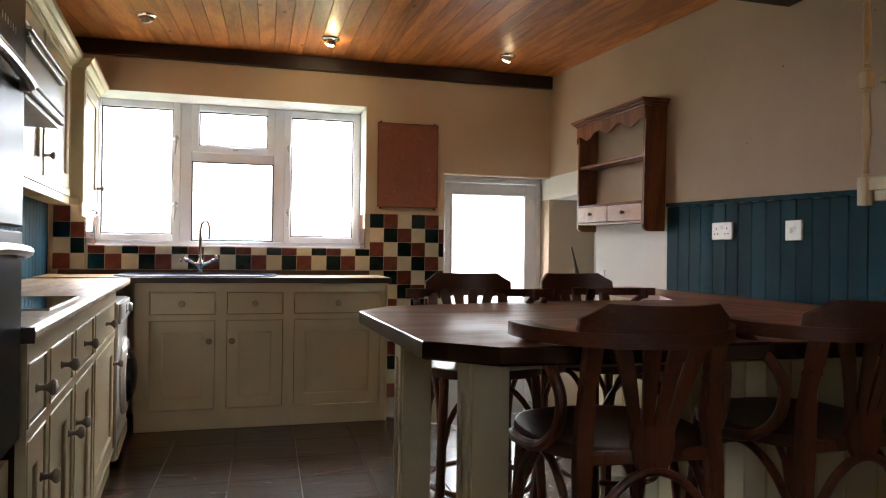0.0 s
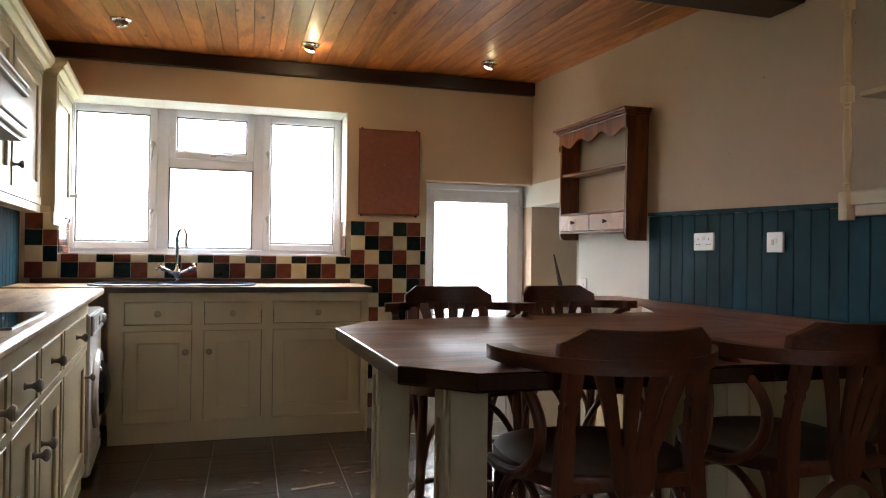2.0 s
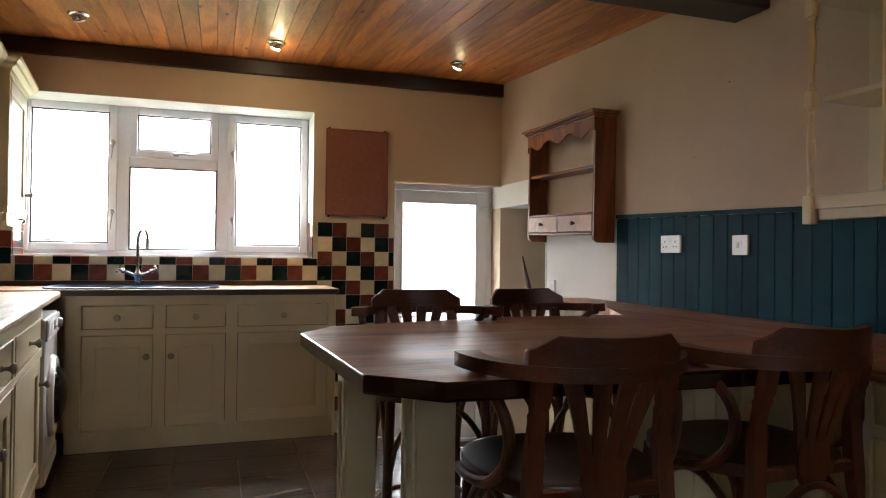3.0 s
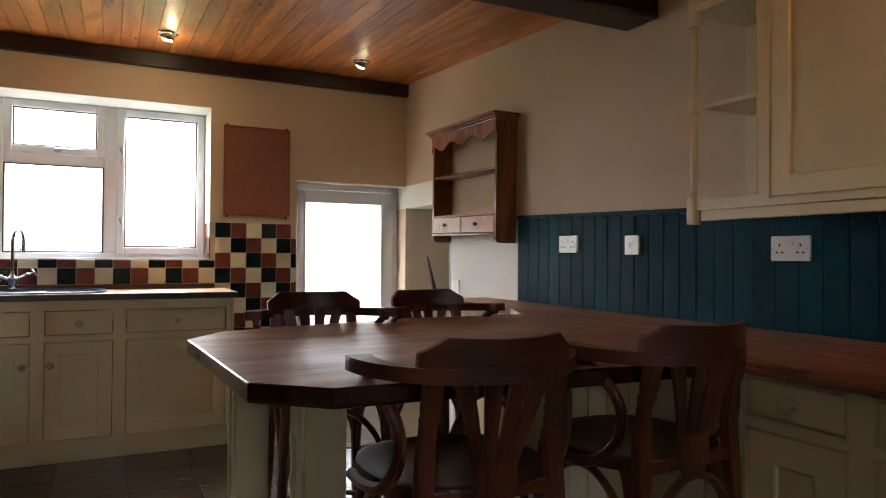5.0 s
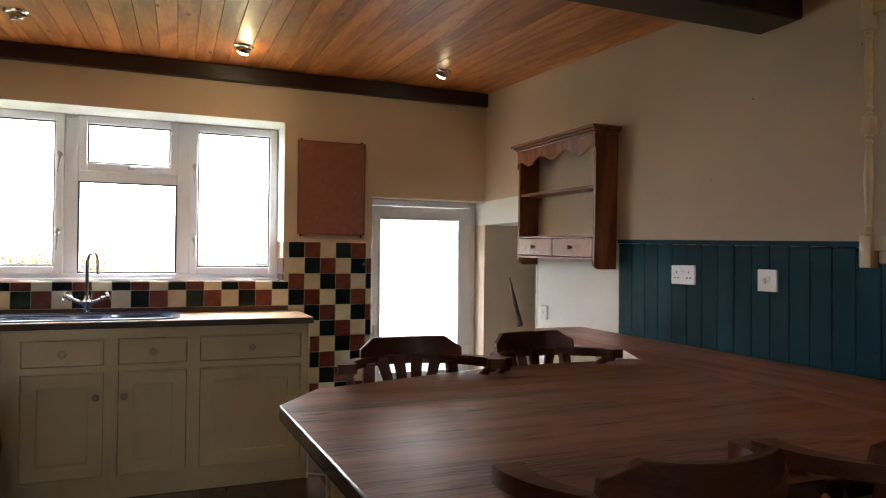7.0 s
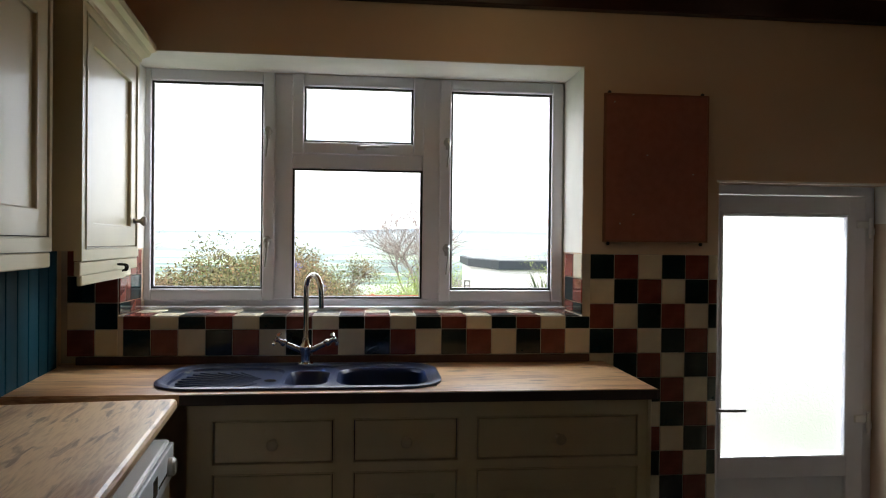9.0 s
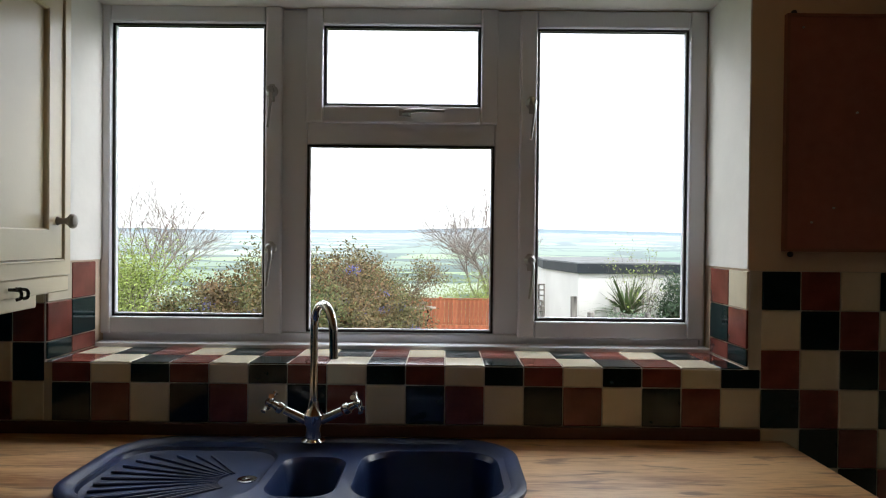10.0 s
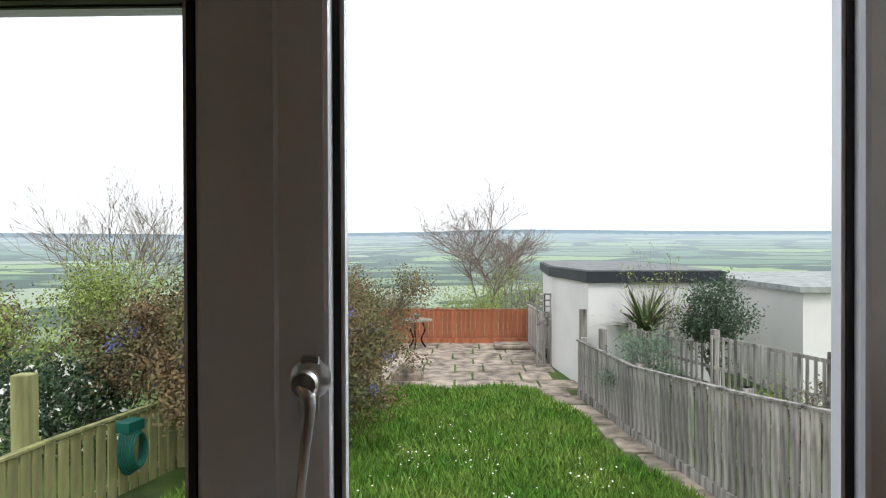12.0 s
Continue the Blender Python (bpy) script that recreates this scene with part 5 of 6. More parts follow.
for p_, c_ in ((.35, (.30, .40, .20, 1)), (.6, (.17, .26, .17, 1)), (.8, (.34, .40, .29, 1))):
    x_ = e.new(p_); x_.color = c_
cr.color_ramp.interpolation = "CONSTANT"
sp_ = n.new("ShaderNodeSeparateColor"); l.new(vo.outputs["Color"], sp_.inputs[0]); l.new(sp_.outputs[0], cr.inputs[0])
v2 = n.new("ShaderNodeTexVoronoi"); v2.feature = "DISTANCE_TO_EDGE"; v2.inputs["Scale"].default_value = 2.0; l.new(mp.outputs[0], v2.inputs["Vector"])
nz = n.new("ShaderNodeTexNoise"); nz.inputs["Scale"].default_value = .02; nz.inputs["Detail"].default_value = 6; l.new(tc.outputs["Position"], nz.inputs["Vector"])
th = n.new("ShaderNodeMath"); th.operation = "MULTIPLY_ADD"; th.inputs[1].default_value = .42; th.inputs[2].default_value = -.12; l.new(nz.outputs[0], th.inputs[0])
lt = n.new("ShaderNodeMath"); lt.operation = "LESS_THAN"; l.new(v2.outputs[0], lt.inputs[0]); l.new(th.outputs[0], lt.inputs[1])
mh = n.new("ShaderNodeMix"); mh.data_type = "RGBA"; l.new(lt.outputs[0], mh.inputs[0]); l.new(cr.outputs[0], mh.inputs[6]); mh.inputs[7].default_value = (.10, .14, .11, 1)
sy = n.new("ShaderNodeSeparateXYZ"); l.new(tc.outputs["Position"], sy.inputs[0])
# distance haze mixed into the field colours as pale blue-grey
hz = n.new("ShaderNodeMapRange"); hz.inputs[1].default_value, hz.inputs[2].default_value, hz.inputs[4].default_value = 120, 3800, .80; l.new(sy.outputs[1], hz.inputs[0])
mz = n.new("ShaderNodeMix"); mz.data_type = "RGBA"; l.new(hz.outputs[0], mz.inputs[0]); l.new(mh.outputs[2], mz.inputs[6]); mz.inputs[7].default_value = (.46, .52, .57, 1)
# wooded far crest, its blue haze put into the colour
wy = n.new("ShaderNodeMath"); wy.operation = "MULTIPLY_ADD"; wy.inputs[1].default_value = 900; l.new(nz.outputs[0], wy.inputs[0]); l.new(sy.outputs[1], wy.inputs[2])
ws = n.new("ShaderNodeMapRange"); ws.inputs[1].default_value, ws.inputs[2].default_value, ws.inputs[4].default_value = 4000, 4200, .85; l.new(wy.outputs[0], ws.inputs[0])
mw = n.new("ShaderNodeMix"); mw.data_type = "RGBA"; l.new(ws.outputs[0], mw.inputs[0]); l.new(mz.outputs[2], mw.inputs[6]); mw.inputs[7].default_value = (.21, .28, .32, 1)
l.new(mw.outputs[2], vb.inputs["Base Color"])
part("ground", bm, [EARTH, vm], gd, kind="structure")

def blades(name, label, region, count, h, material, cat="grass", seed=3, w=.006):
    random.seed(seed); v, f = [], []
    for _ in range(count):
        while True:
            x, y = random.uniform(region[0], region[1]), random.uniform(region[2], region[3])
            if region[4](x, y): break
        a = random.uniform(0, 6.28); hh = h * random.uniform(.4, 1.3); lx, ly = random.uniform(-.5, .5) * hh, random.uniform(-.5, .5) * hh
        i = len(v); ww = w * random.uniform(.7, 1.5) * (1 + (y - 7) * .08)
        c_, s_ = math.cos(a) * ww, math.sin(a) * ww
        v += [(x - c_, y - s_, GZ), (x + c_, y + s_, GZ), (x + c_ * .7 + lx * .4, y + s_ * .7 + ly * .4, GZ + hh * .6), (x - c_ * .7 + lx * .4, y - s_ * .7 + ly * .4, GZ + hh * .6), (x + lx, y + ly, GZ + hh)]
        f += [(i, i + 1, i + 2, i + 3), (i + 3, i + 2, i + 4)]
    me = bpy.data.meshes.new(name); me.from_pydata(v, [], f); me.materials.append(material)
    return tagged(new(name, me), label, cat, kind="stuff")


def path_edge(y): return 2.30 + (y - 9) * .06
lawn = lambda x, y: x < 3.0 - (y - 11.5) * .18 + .10 * math.sin(y * 2.3) and x > -1.9 + (y - 7) * .08 and y < 16 + .12 * math.sin(x * 5)
blades("lawn_grass", "long rough green lawn grass with daisies", (-2.0, 4.0, 9.3, 16.1, lawn), 80000, .11, GRASS)
def daisies():
    rnd = random.Random(8); v, f = [], []
    for _ in range(120):
        k = rnd.choice(((.3, 11.6), (1.2, 12.4), (.9, 13.6), (-.4, 13.0), (1.9, 13.3), (.5, 12.6), (1.4, 11.2), (2.2, 12.0)))
        x, y = k[0] + rnd.gauss(0, .16), k[1] + rnd.gauss(0, .25)
        z = GZ + rnd.uniform(.07, .13); s = rnd.uniform(.006, .012); n0 = len(v)
        v += [(x + s * math.cos(a), y + s * math.sin(a), z + .4 * s * math.sin(a)) for a in (0, 1.05, 2.1, 3.14, 4.2, 5.25)]; f.append(tuple(range(n0, n0 + 6)))
    me = bpy.data.meshes.new("daisies"); me.from_pydata(v, [], f); me.materials.append(BLOSS_W)
    return tagged(new("daisies", me), "small white daisies scattered in the lawn", "flower", kind="stuff")


daisies()

# paving
pv = thing("patio_paving", "uneven worn stone slab patio and side path", "paving", kind="structure")
random.seed(11)
slabs = []
y = 16.1
while y < 20.9:
    x = -1.4 + random.uniform(-.2, .2); hgt = random.uniform(.5, .75)
    while x < 2.4:
        w = random.uniform(.5, .95); slabs.append((x, y, x + w - .035, y + hgt - .035)); x += w
    y += hgt
yy = 7.0
while yy < 16.0:
    xe = 3.02 - (yy - 11.5) * .17
    slabs.append((xe + random.uniform(-.08, .04), yy, xe + random.uniform(.32, .42), yy + .50)); yy += .54
sm_ = None
for s in slabs:
    part("slab", box((s[0], s[1], GZ - .02), (s[2], s[3], GZ + random.uniform(.012, .03)), .008), SLAB, pv)

# fences
def fence(label, pts, tops, mt, bw=.09, gap=.022, gravel=True, side_=1, thick=.016):
    """Boards from post to post; tops: the height of the top edge at each point, in the world."""
    f = thing("fence", label, "fence"); h = 1.0
    me = bpy.data.meshes.new("board"); b_ = box((0, -thick / 2, .0), (bw, thick / 2, h), .003); b_.to_mesh(me); b_.free(); me.materials.append(mt)
    for (xa, ya), (xb, yb), ta, tb_ in zip(pts, pts[1:], tops, tops[1:]):
        L = math.hypot(xb - xa, yb - ya); ang = math.degrees(math.atan2(yb - ya, xb - xa)); n_ = int(L / (bw + gap)); g0 = .12 if gravel else 0
        for i in range(n_):
            o = new("board", me); o.parent = f
            d = (i + .5) * L / n_ - bw / 2; c_, s_ = math.cos(radians(ang)), math.sin(radians(ang))
            top = ta + (tb_ - ta) * d / L + random.uniform(-.012, .0)
            o.matrix_basis = pose(xa + c_ * d, ya + s_ * d, GZ + g0, random.uniform(-.6, .6), 0, ang) @ Matrix.Diagonal((1, 1, (top - GZ - g0) / h, 1))
        m = pose(xa, ya, 0, 0, 0, ang); sh_ = Matrix.Identity(4); sh_[2][0] = (tb_ - ta) / L
        for z in (ta - .08, ta - .62):
            bm = bmesh.new(); bx(bm, (0, side_ * (thick / 2 + .001), z), (L, side_ * (thick / 2 + .04), z + .045), m=m @ sh_); part("rail", bm, mt, f)
        bm = bmesh.new(); bx(bm, (0, -.028, ta + .003), (L, .032, ta + .024), m=m @ sh_); part("capping", bm, mt, f)
        if gravel:
            bm = bmesh.new(); bx(bm, (0, -.02, GZ), (L, .02, GZ + .115), m=m); part("gravel_board", bm, mt, f)
        k = max(1, round(L / 1.83))
        for i in range(k + 1):
            tz = ta + (tb_ - ta) * i / k
            bm = bmesh.new(); bx(bm, (i * L / k - .04, side_ * .051, GZ), (i * L / k + .04, side_ * .13, tz + .05), .004, m=m); part("fence_post", bm, mt, f)
    return f


random.seed(21)
fence("low red brown stained close board fence across the garden end", [(-1.6, 20.9), (2.62, 20.9)], [.01, .01], FENCE_R, bw=.10, gap=.003)
fence("weathered grey board fence with a capping rail beside the path", [(3.78, 8.6), (3.33, 11.4), (3.0, 13.5), (2.76, 15.7)], [.52, .24, .07, .06], FENCE_G, bw=.085, gap=.028, side_=-1)
fence("weathered grey fence panel beside the outbuilding", [(2.60, 18.3), (2.50, 20.4)], [.16, .16], FENCE_G, bw=.10, gap=.02, side_=-1)
fence("new pale treated board fence on the neighbour side", [(-2.50, 8.8), (-2.27, 10.9), (-1.86, 12.4), (-1.25, 12.9)], [-.06, -.06, -.04, -.10], FENCE_B, bw=.10, gap=.022, gravel=False)
pf = thing("fence_post", "square pale green stained timber fence post", "post")
part("post", box((-2.46, 10.80, GZ), (-2.32, 10.94, .50), .006), FENCE_B, pf)
# trellis behind the side fence
tr = thing("trellis", "weathered timber trellis panel behind the side fence", "trellis")
me = {}
for k, (a, b) in enumerate((((3.35, 15.1), (3.85, 13.4)), ((3.85, 13.4), (4.75, 10.2)))):
    L = math.dist(a, b); ang = math.degrees(math.atan2(b[1] - a[1], b[0] - a[0])); m = pose(a[0], a[1], 0, 0, 0, ang)
    for i in range(int(L / .10)):
        bm = bmesh.new(); bx(bm, (i * .10, 0, GZ), (i * .10 + .034, .012, .34 + .12 * k), m=m); part("slat", bm, FENCE_G, tr)
    for z in (-.35, -.12, .08, .30 + .12 * k):
        bm = bmesh.new(); bx(bm, (0, .013, z), (L, .025, z + .035), m=m); part("slat", bm, FENCE_G, tr)
    for i in range(3):
        bm = bmesh.new(); bx(bm, (L * i / 2 - .04, .03, GZ), (L * i / 2 + .04, .1, .40 + .12 * k), m=m); part("trellis_post", bm, FENCE_G, tr)
lad = thing("trellis", "small grey trellis at the corner of the white building", "trellis")
for z in (.02, .13, .24, .35, .46, .57):
    part("slat", box((2.40, 17.9, z), (2.66, 17.92, z + .03)), FENCE_G, lad)
for x in (2.40, 2.53, 2.64):
    part("slat", box((x, 17.92, GZ), (x + .03, 17.94, .60)), FENCE_G, lad)
for (x, y, h) in ((2.80, 15.75, .52), (2.98, 15.2, .30)):
    q = thing("fence_post", "square weathered grey fence post", "post"); part("post", box((x, y, GZ), (x + .1, y + .1, h), .006), FENCE_G, q)

# added out of view so the obscured door glass looks paler
tc_ = thing("back_terrace", "added pale concrete slab, unseen, whitening the back door glass", "terrace", kind="structure")
part("slab", box((1.62, 6.47, GZ - .1), (3.7, 10.6, LOW - .12), .01), mat("pale_concrete", (.66, .62, .58), .9, var=.12, scale=4), tc_, kind="structure")

# white flat roofed outbuilding
ob = thing("outbuilding", "low white rendered flat roofed outbuilding with a dark fascia", "building")
def outline_walls(pts, z0, z1):
    bm = bmesh.new(); prism(bm, pts, z0, z1); return bm
part("wall", outline_walls([(2.70, 18.0), (2.96, 15.95), (4.95, 15.95), (4.95, 21), (2.9, 21)], GZ - .1, .91), RENDER_W, ob)
part("fascia", outline_walls([(2.63, 18.0), (2.92, 15.88), (5.0, 15.88), (5.0, 21.1), (2.84, 21.1)], .912, 1.08), FASCIA, ob)
part("roof", outline_walls([(2.68, 18.0), (2.96, 15.93), (4.96, 15.93), (4.96, 21), (2.88, 21)], 1.082, 1.10), mat("roof_felt", (.25, .26, .26), .95, var=.2), ob)
o2 = thing("outbuilding", "white rendered flat roofed garage beyond the trellis", "building")
part("wall", outline_walls([(5.75, 17.2), (5.75, 15.1), (10.5, 14.9), (10.5, 20), (5.75, 20)], GZ - .1, .82), RENDER_W, o2)
part("roof", outline_walls([(5.66, 17.2), (5.66, 15.0), (10.6, 14.8), (10.6, 20.1), (5.66, 20.1)], .822, .90), mat("roof_felt_pale", (.42, .44, .42), .95, var=.2), o2)

# plants
def limbs(bm, p, d, L, r, depth, rnd, tips, spread=.5, fork=3, up=.12):
    pts = [p]; q = p.copy(); dd = d.copy()
    for i in range(3):
        dd = (dd + Vector((rnd.uniform(-.18, .18), rnd.uniform(-.18, .18), rnd.uniform(-.05, .18) * up * 5))).normalized(); q = q + dd * L / 3; pts.append(q)
    tube(bm, pts, [r, r * .85, r * .72, r * .6], 5 if depth > 1 else 3)
    tips.append(q)
    if depth > 0:
        for k in range(fork):
            nd = (dd + Vector((rnd.uniform(-1, 1), rnd.uniform(-1, 1), rnd.uniform(-.4, .6))) * spread).normalized()
            limbs(bm, pts[rnd.choice((1, 2, 3))] if k else q, nd, L * rnd.uniform(.62, .86), r * .6, depth - 1, rnd, tips, spread, fork, up)


def leaves(centres, n_, rad, size, rnd, squash=.8):
    v, f = [], []
    for c in centres:
        for _ in range(n_):
            o = Vector((rnd.gauss(0, 1), rnd.gauss(0, 1), rnd.gauss(0, 1) * squash)) * rad * .5 + c
            s = size * rnd.uniform(.5, 1.4); a = Vector((rnd.uniform(-1, 1), rnd.uniform(-1, 1), rnd.uniform(-1, 1))).normalized(); b = a.orthogonal().normalized()
            i = len(v); v += [o - a * s, o + b * s * .5, o + a * s, o - b * s * .5]; f.append((i, i + 1, i + 2, i + 3))
    return v, f


def plant(name, label, cat, base, trunks, L, r, depth, leaf_mt, n_, rad, size, seed, spread=.5, fork=3, lean=.35, up=.12, extra=None, bark=BARK, squash=.8, dome=None):
    rnd = random.Random(seed); t_ = thing(name, label, cat)
    bm = bmesh.new(); tips = []
    for k in range(trunks):
        a = 6.283 * k / trunks + rnd.random(); d = Vector((math.cos(a) * lean, math.sin(a) * lean, 1)).normalized() if trunks > 1 else Vector((rnd.uniform(-.1, .1), 0, 1)).normalized()
        limbs(bm, Vector(base), d, L, r, depth, rnd, tips, spread, fork, up)
    part("trunk", bm, bark, t_)
    if dome:
        dc, dr_, dn_ = dome
        for _ in range(dn_):
            while True:
                u_ = Vector((rnd.uniform(-1, 1), rnd.uniform(-1, 1), rnd.uniform(-1, 1)))
                k_ = .78 + .45 * noise.noise(u_.normalized() * 1.7 + Vector((seed, 0, 0)))
                if k_ * .45 < u_.length < k_: break
            tips.append(Vector((dc[0] + u_.x * dr_[0], dc[1] + u_.y * dr_[1], dc[2] + u_.z * dr_[2])))
    for key, mt_, cnt, sz, rd, *few in ([("crown", leaf_mt, n_, size, rad)] if n_ else []) + (extra or []):
        src = tips if key == "crown" else rnd.sample(tips, few[0] if few else max(3, len(tips) // 4))
        v, f = leaves(src, cnt, rd, sz, rnd, squash)
        me = bpy.data.meshes.new(key); me.from_pydata(v, [], f); me.materials.append(mt_)
        o = new(key, me); o.parent = t_
    return t_


RUSSET = mat("russet_leaf", (.22, .12, .05), .75, var=.25, scale=2, island=.7, bump=0, col2=(.12, .11, .04))
OLIVE = mat("olive_leaf", (.09, .115, .035), .75, var=.25, scale=1.6, island=1.1, bump=0, col2=(.15, .085, .042))
plant("flowering_shrub", "large dense evergreen shrub with russet tips and blue flower heads", "shrub", (-1.25, 12.9, GZ), 9, .80, .035, 4, OLIVE, 44, .17, .021, 5, spread=.75, lean=.9, up=.05,
      dome=((-1.15, 12.9, .35), (1.7, 1.0, 1.3), 430), extra=[("russet_tips", RUSSET, 48, .018, .16), ("blossom", BLOSS_B, 90, .013, .085, 44)])
plant("flowering_shrub", "russet brown evergreen shrub overhanging the patio", "shrub", (-.75, 15.3, GZ), 6, .72, .03, 4, OLIVE, 30, .18, .018, 9, spread=.7, lean=.7, up=.05, dome=((-.72, 15.2, .35), (.85, .8, 1.1), 240), extra=[("russet_tips", RUSSET, 40, .018, .2)])
plant("bare_tree", "tall bare spring tree with many fine upright twigs", "tree", (-8.3, 24.2, GZ - .2), 6, 1.50, .04, 6, LEAF_G, 0, .3, .03, 12, spread=.72, lean=.34, up=.08, bark=TWIG)
plant("bare_tree", "bare spreading tree beyond the red fence", "tree", (1.70, 27.0, GZ - 1.3), 1, 1.72, .075, 6, LEAF_G, 0, .3, .03, 17, spread=1.0, fork=4, lean=.2, up=.03, bark=TWIG)
plant("bare_tree", "low hazy bare tree with pale twigs beyond the fence", "tree", (-1.2, 26.0, GZ - 1.2), 6, .75, .03, 5, LEAF_G, 1, .2, .02, 18, spread=.6, lean=.7, bark=TWIG)
plant("bare_tree", "low bare twiggy thicket behind the outbuilding", "tree", (3.6, 27.0, GZ - 1.2), 7, .80, .03, 5, LEAF_G, 1, .2, .02, 19, spread=.6, lean=.7, bark=TWIG)
plant("willow_shrub", "pale yellow green willow bush beyond the fence", "shrub", (-7.2, 21.0, GZ - .2), 7, .75, .03, 3, LEAF_G, 22, .45, .03, 4, spread=.6, lean=.6, dome=((-7.0, 21, .2), (1.9, 1.2, 1.5), 220))
plant("willow_shrub", "light green bush behind the red fence", "shrub", (1.3, 23.2, GZ - .4), 6, .5, .02, 3, LEAF_G, 16, .3, .025, 14, spread=.6, lean=.7, dome=((1.4, 23.2, -.1), (1.4, .7, .75), 110))
plant("willow_shrub", "hazy green bushes behind the outbuilding corner", "shrub", (2.6, 24.5, GZ - .6), 6, .8, .02, 3, LEAF_G, 8, .4, .025, 15, spread=.6, lean=.5, up=.3)
plant("white_flowering_shrub", "dense dark green shrub with white blossom", "shrub", (-3.1, 12.6, GZ), 6, .42, .02, 3, LEAF_E, 26, .18, .024, 21, spread=.7, lean=.9, dome=((-3.1, 12.5, -.25), (.95, .8, .62), 150), extra=[("blossom", BLOSS_W, 16, .030, .12, 75)])
plant("hedge_shrub", "tangled bare hedge with young green leaves", "shrub", (-4.4, 12.9, GZ), 9, .62, .022, 4, LEAF_G, 7, .2, .022, 31, spread=.7, lean=.8)
plant("hedge_shrub", "dark red leaved shrub in the neighbour garden", "shrub", (-7.2, 16.5, GZ), 6, .5, .03, 3, mat("red_leaf", (.14, .06, .05), .8, island=.7), 22, .3, .03, 33, spread=.6, lean=.7, dome=((-7.2, 16.5, .1), (1.2, .9, .8), 120))
plant("evergreen_shrub", "dark evergreen bush in front of the white building", "shrub", (4.55, 15.2, GZ), 2, .62, .03, 3, LEAF_E, 34, .18, .024, 41, spread=.5, lean=.2, dome=((4.55, 15.2, .55), (.42, .4, .65), 110))
plant("climbing_shrub", "grey green climber over the corner of the fence", "shrub", (3.3, 14.1, GZ), 6, .30, .014, 3, mat("grey_leaf", (.13, .2, .12), .7, island=.8, bump=0), 22, .14, .018, 43, spread=.7, lean=.6, dome=((3.28, 14.1, .2), (.34, .3, .28), 70))
plant("twiggy_shrub", "sparse twiggy shrub beside the trellis", "shrub", (3.9, 15.4, GZ), 4, .78, .010, 3, LEAF_G, 4, .12, .018, 47, spread=.32, lean=.2, up=.3)
plant("twiggy_shrub", "sparse brown shrub growing through the trellis", "shrub", (4.5, 11.9, GZ), 6, .38, .012, 3, LEAF_D, 12, .12, .018, 48, spread=.7, lean=.8)
plant("twiggy_shrub", "thin green shrub behind the board fence", "shrub", (4.0, 12.6, GZ), 5, .34, .010, 3, LEAF_G, 10, .12, .016, 49, spread=.7, lean=.8)
plant("low_shrub", "yellow green low shrub by the fence foot", "shrub", (-2.2, 9.9, GZ), 6, .20, .008, 3, LEAF_G, 16, .12, .015, 51, spread=.7, lean=.8)
random.seed(61)
pl = thing("spiky_palm", "spiky green cordyline with long strap leaves", "plant")
bm = bmesh.new(); tube(bm, [(3.72, 15.6, GZ), (3.73, 15.6, -.1), (3.72, 15.6, .2)], [.07, .06, .07], 8); part("trunk", bm, BARK, pl)
for i in range(60):
    a = random.uniform(0, 6.28); e_ = random.uniform(.15, 1.35); L = random.uniform(.65, 1.1)
    bm = bmesh.new(); d = Vector((math.cos(a) * math.cos(e_), math.sin(a) * math.cos(e_), math.sin(e_))); s_ = Vector((-math.sin(a), math.cos(a), 0))
    p0 = Vector((3.72, 15.6, .2)); rows = []
    for t_ in (0, .35, .7, 1):
        p = p0 + d * L * t_ - Vector((0, 0, .35 * L * t_ ** 2.5 * math.cos(e_))); w = .030 * (1 - t_ ** 2) + .002
        rows.append((bm.verts.new(p - s_ * w), bm.verts.new(p + s_ * w)))
    for q, r_ in zip(rows, rows[1:]):
        bm.faces.new((q[0], q[1], r_[1], r_[0]))
    part("strap_leaf", bm, mat("strap_green", (.10, .15, .05), .6, var=.2), pl)

gt = thing("garden_table", "small round pale garden table with dark legs", "table", m=pose(.08, 20.1, GZ))
bm = bmesh.new(); lathe(bm, [(.33, .60), (.34, .61), (.34, .635), (.32, .64)], n=24); part("tabletop", bm, SLAB, gt)
for k in range(3):
    a = radians(120 * k + 20); bm = bmesh.new(); tube(bm, bez([(.12 * math.cos(a), .12 * math.sin(a), .6), (.18 * math.cos(a), .18 * math.sin(a), .4), (.10 * math.cos(a), .1 * math.sin(a), .2), (.22 * math.cos(a), .22 * math.sin(a), 0)], 4), .02, 6); part("leg", bm, BLACK, gt)
pt = thing("plant_pot", "pale terracotta flower pot on the garden table", "pot", m=pose(.08, 20.1, GZ + .64))
bm = bmesh.new(); lathe(bm, [(.05, 0), (.085, .09), (.095, .09), (.095, .12), (.08, .12), (.07, .10)], n=16); part("pot", bm, SLAB, pt)
bl = thing("stone_block", "rough grey stone lying on the paving", "stone"); bm = bmesh.new()
prism(bm, [(-.12, 16.65), (.36, 16.6), (.4, 16.85), (-.08, 16.9)], GZ, GZ + .12); v_ = bm.verts.new((.16, 16.75, GZ + .38))
for f_ in [f for f in bm.faces if f.normal.z > .9 or all(v.co.z > GZ + .1 for v in f.verts)]:
    ring = [v for v in f_.verts]; bm.faces.remove(f_)
    for i in range(len(ring)):
        bm.faces.new((ring[i], ring[(i + 1) % len(ring)], v_))
part("stone", bm, SLAB, bl)
bo = thing("timber_step", "pale timber board lying by the red fence", "board"); part("board", box((1.75, 19.9, GZ + .03), (2.6, 20.5, GZ + .10), .01), SLAB, bo)

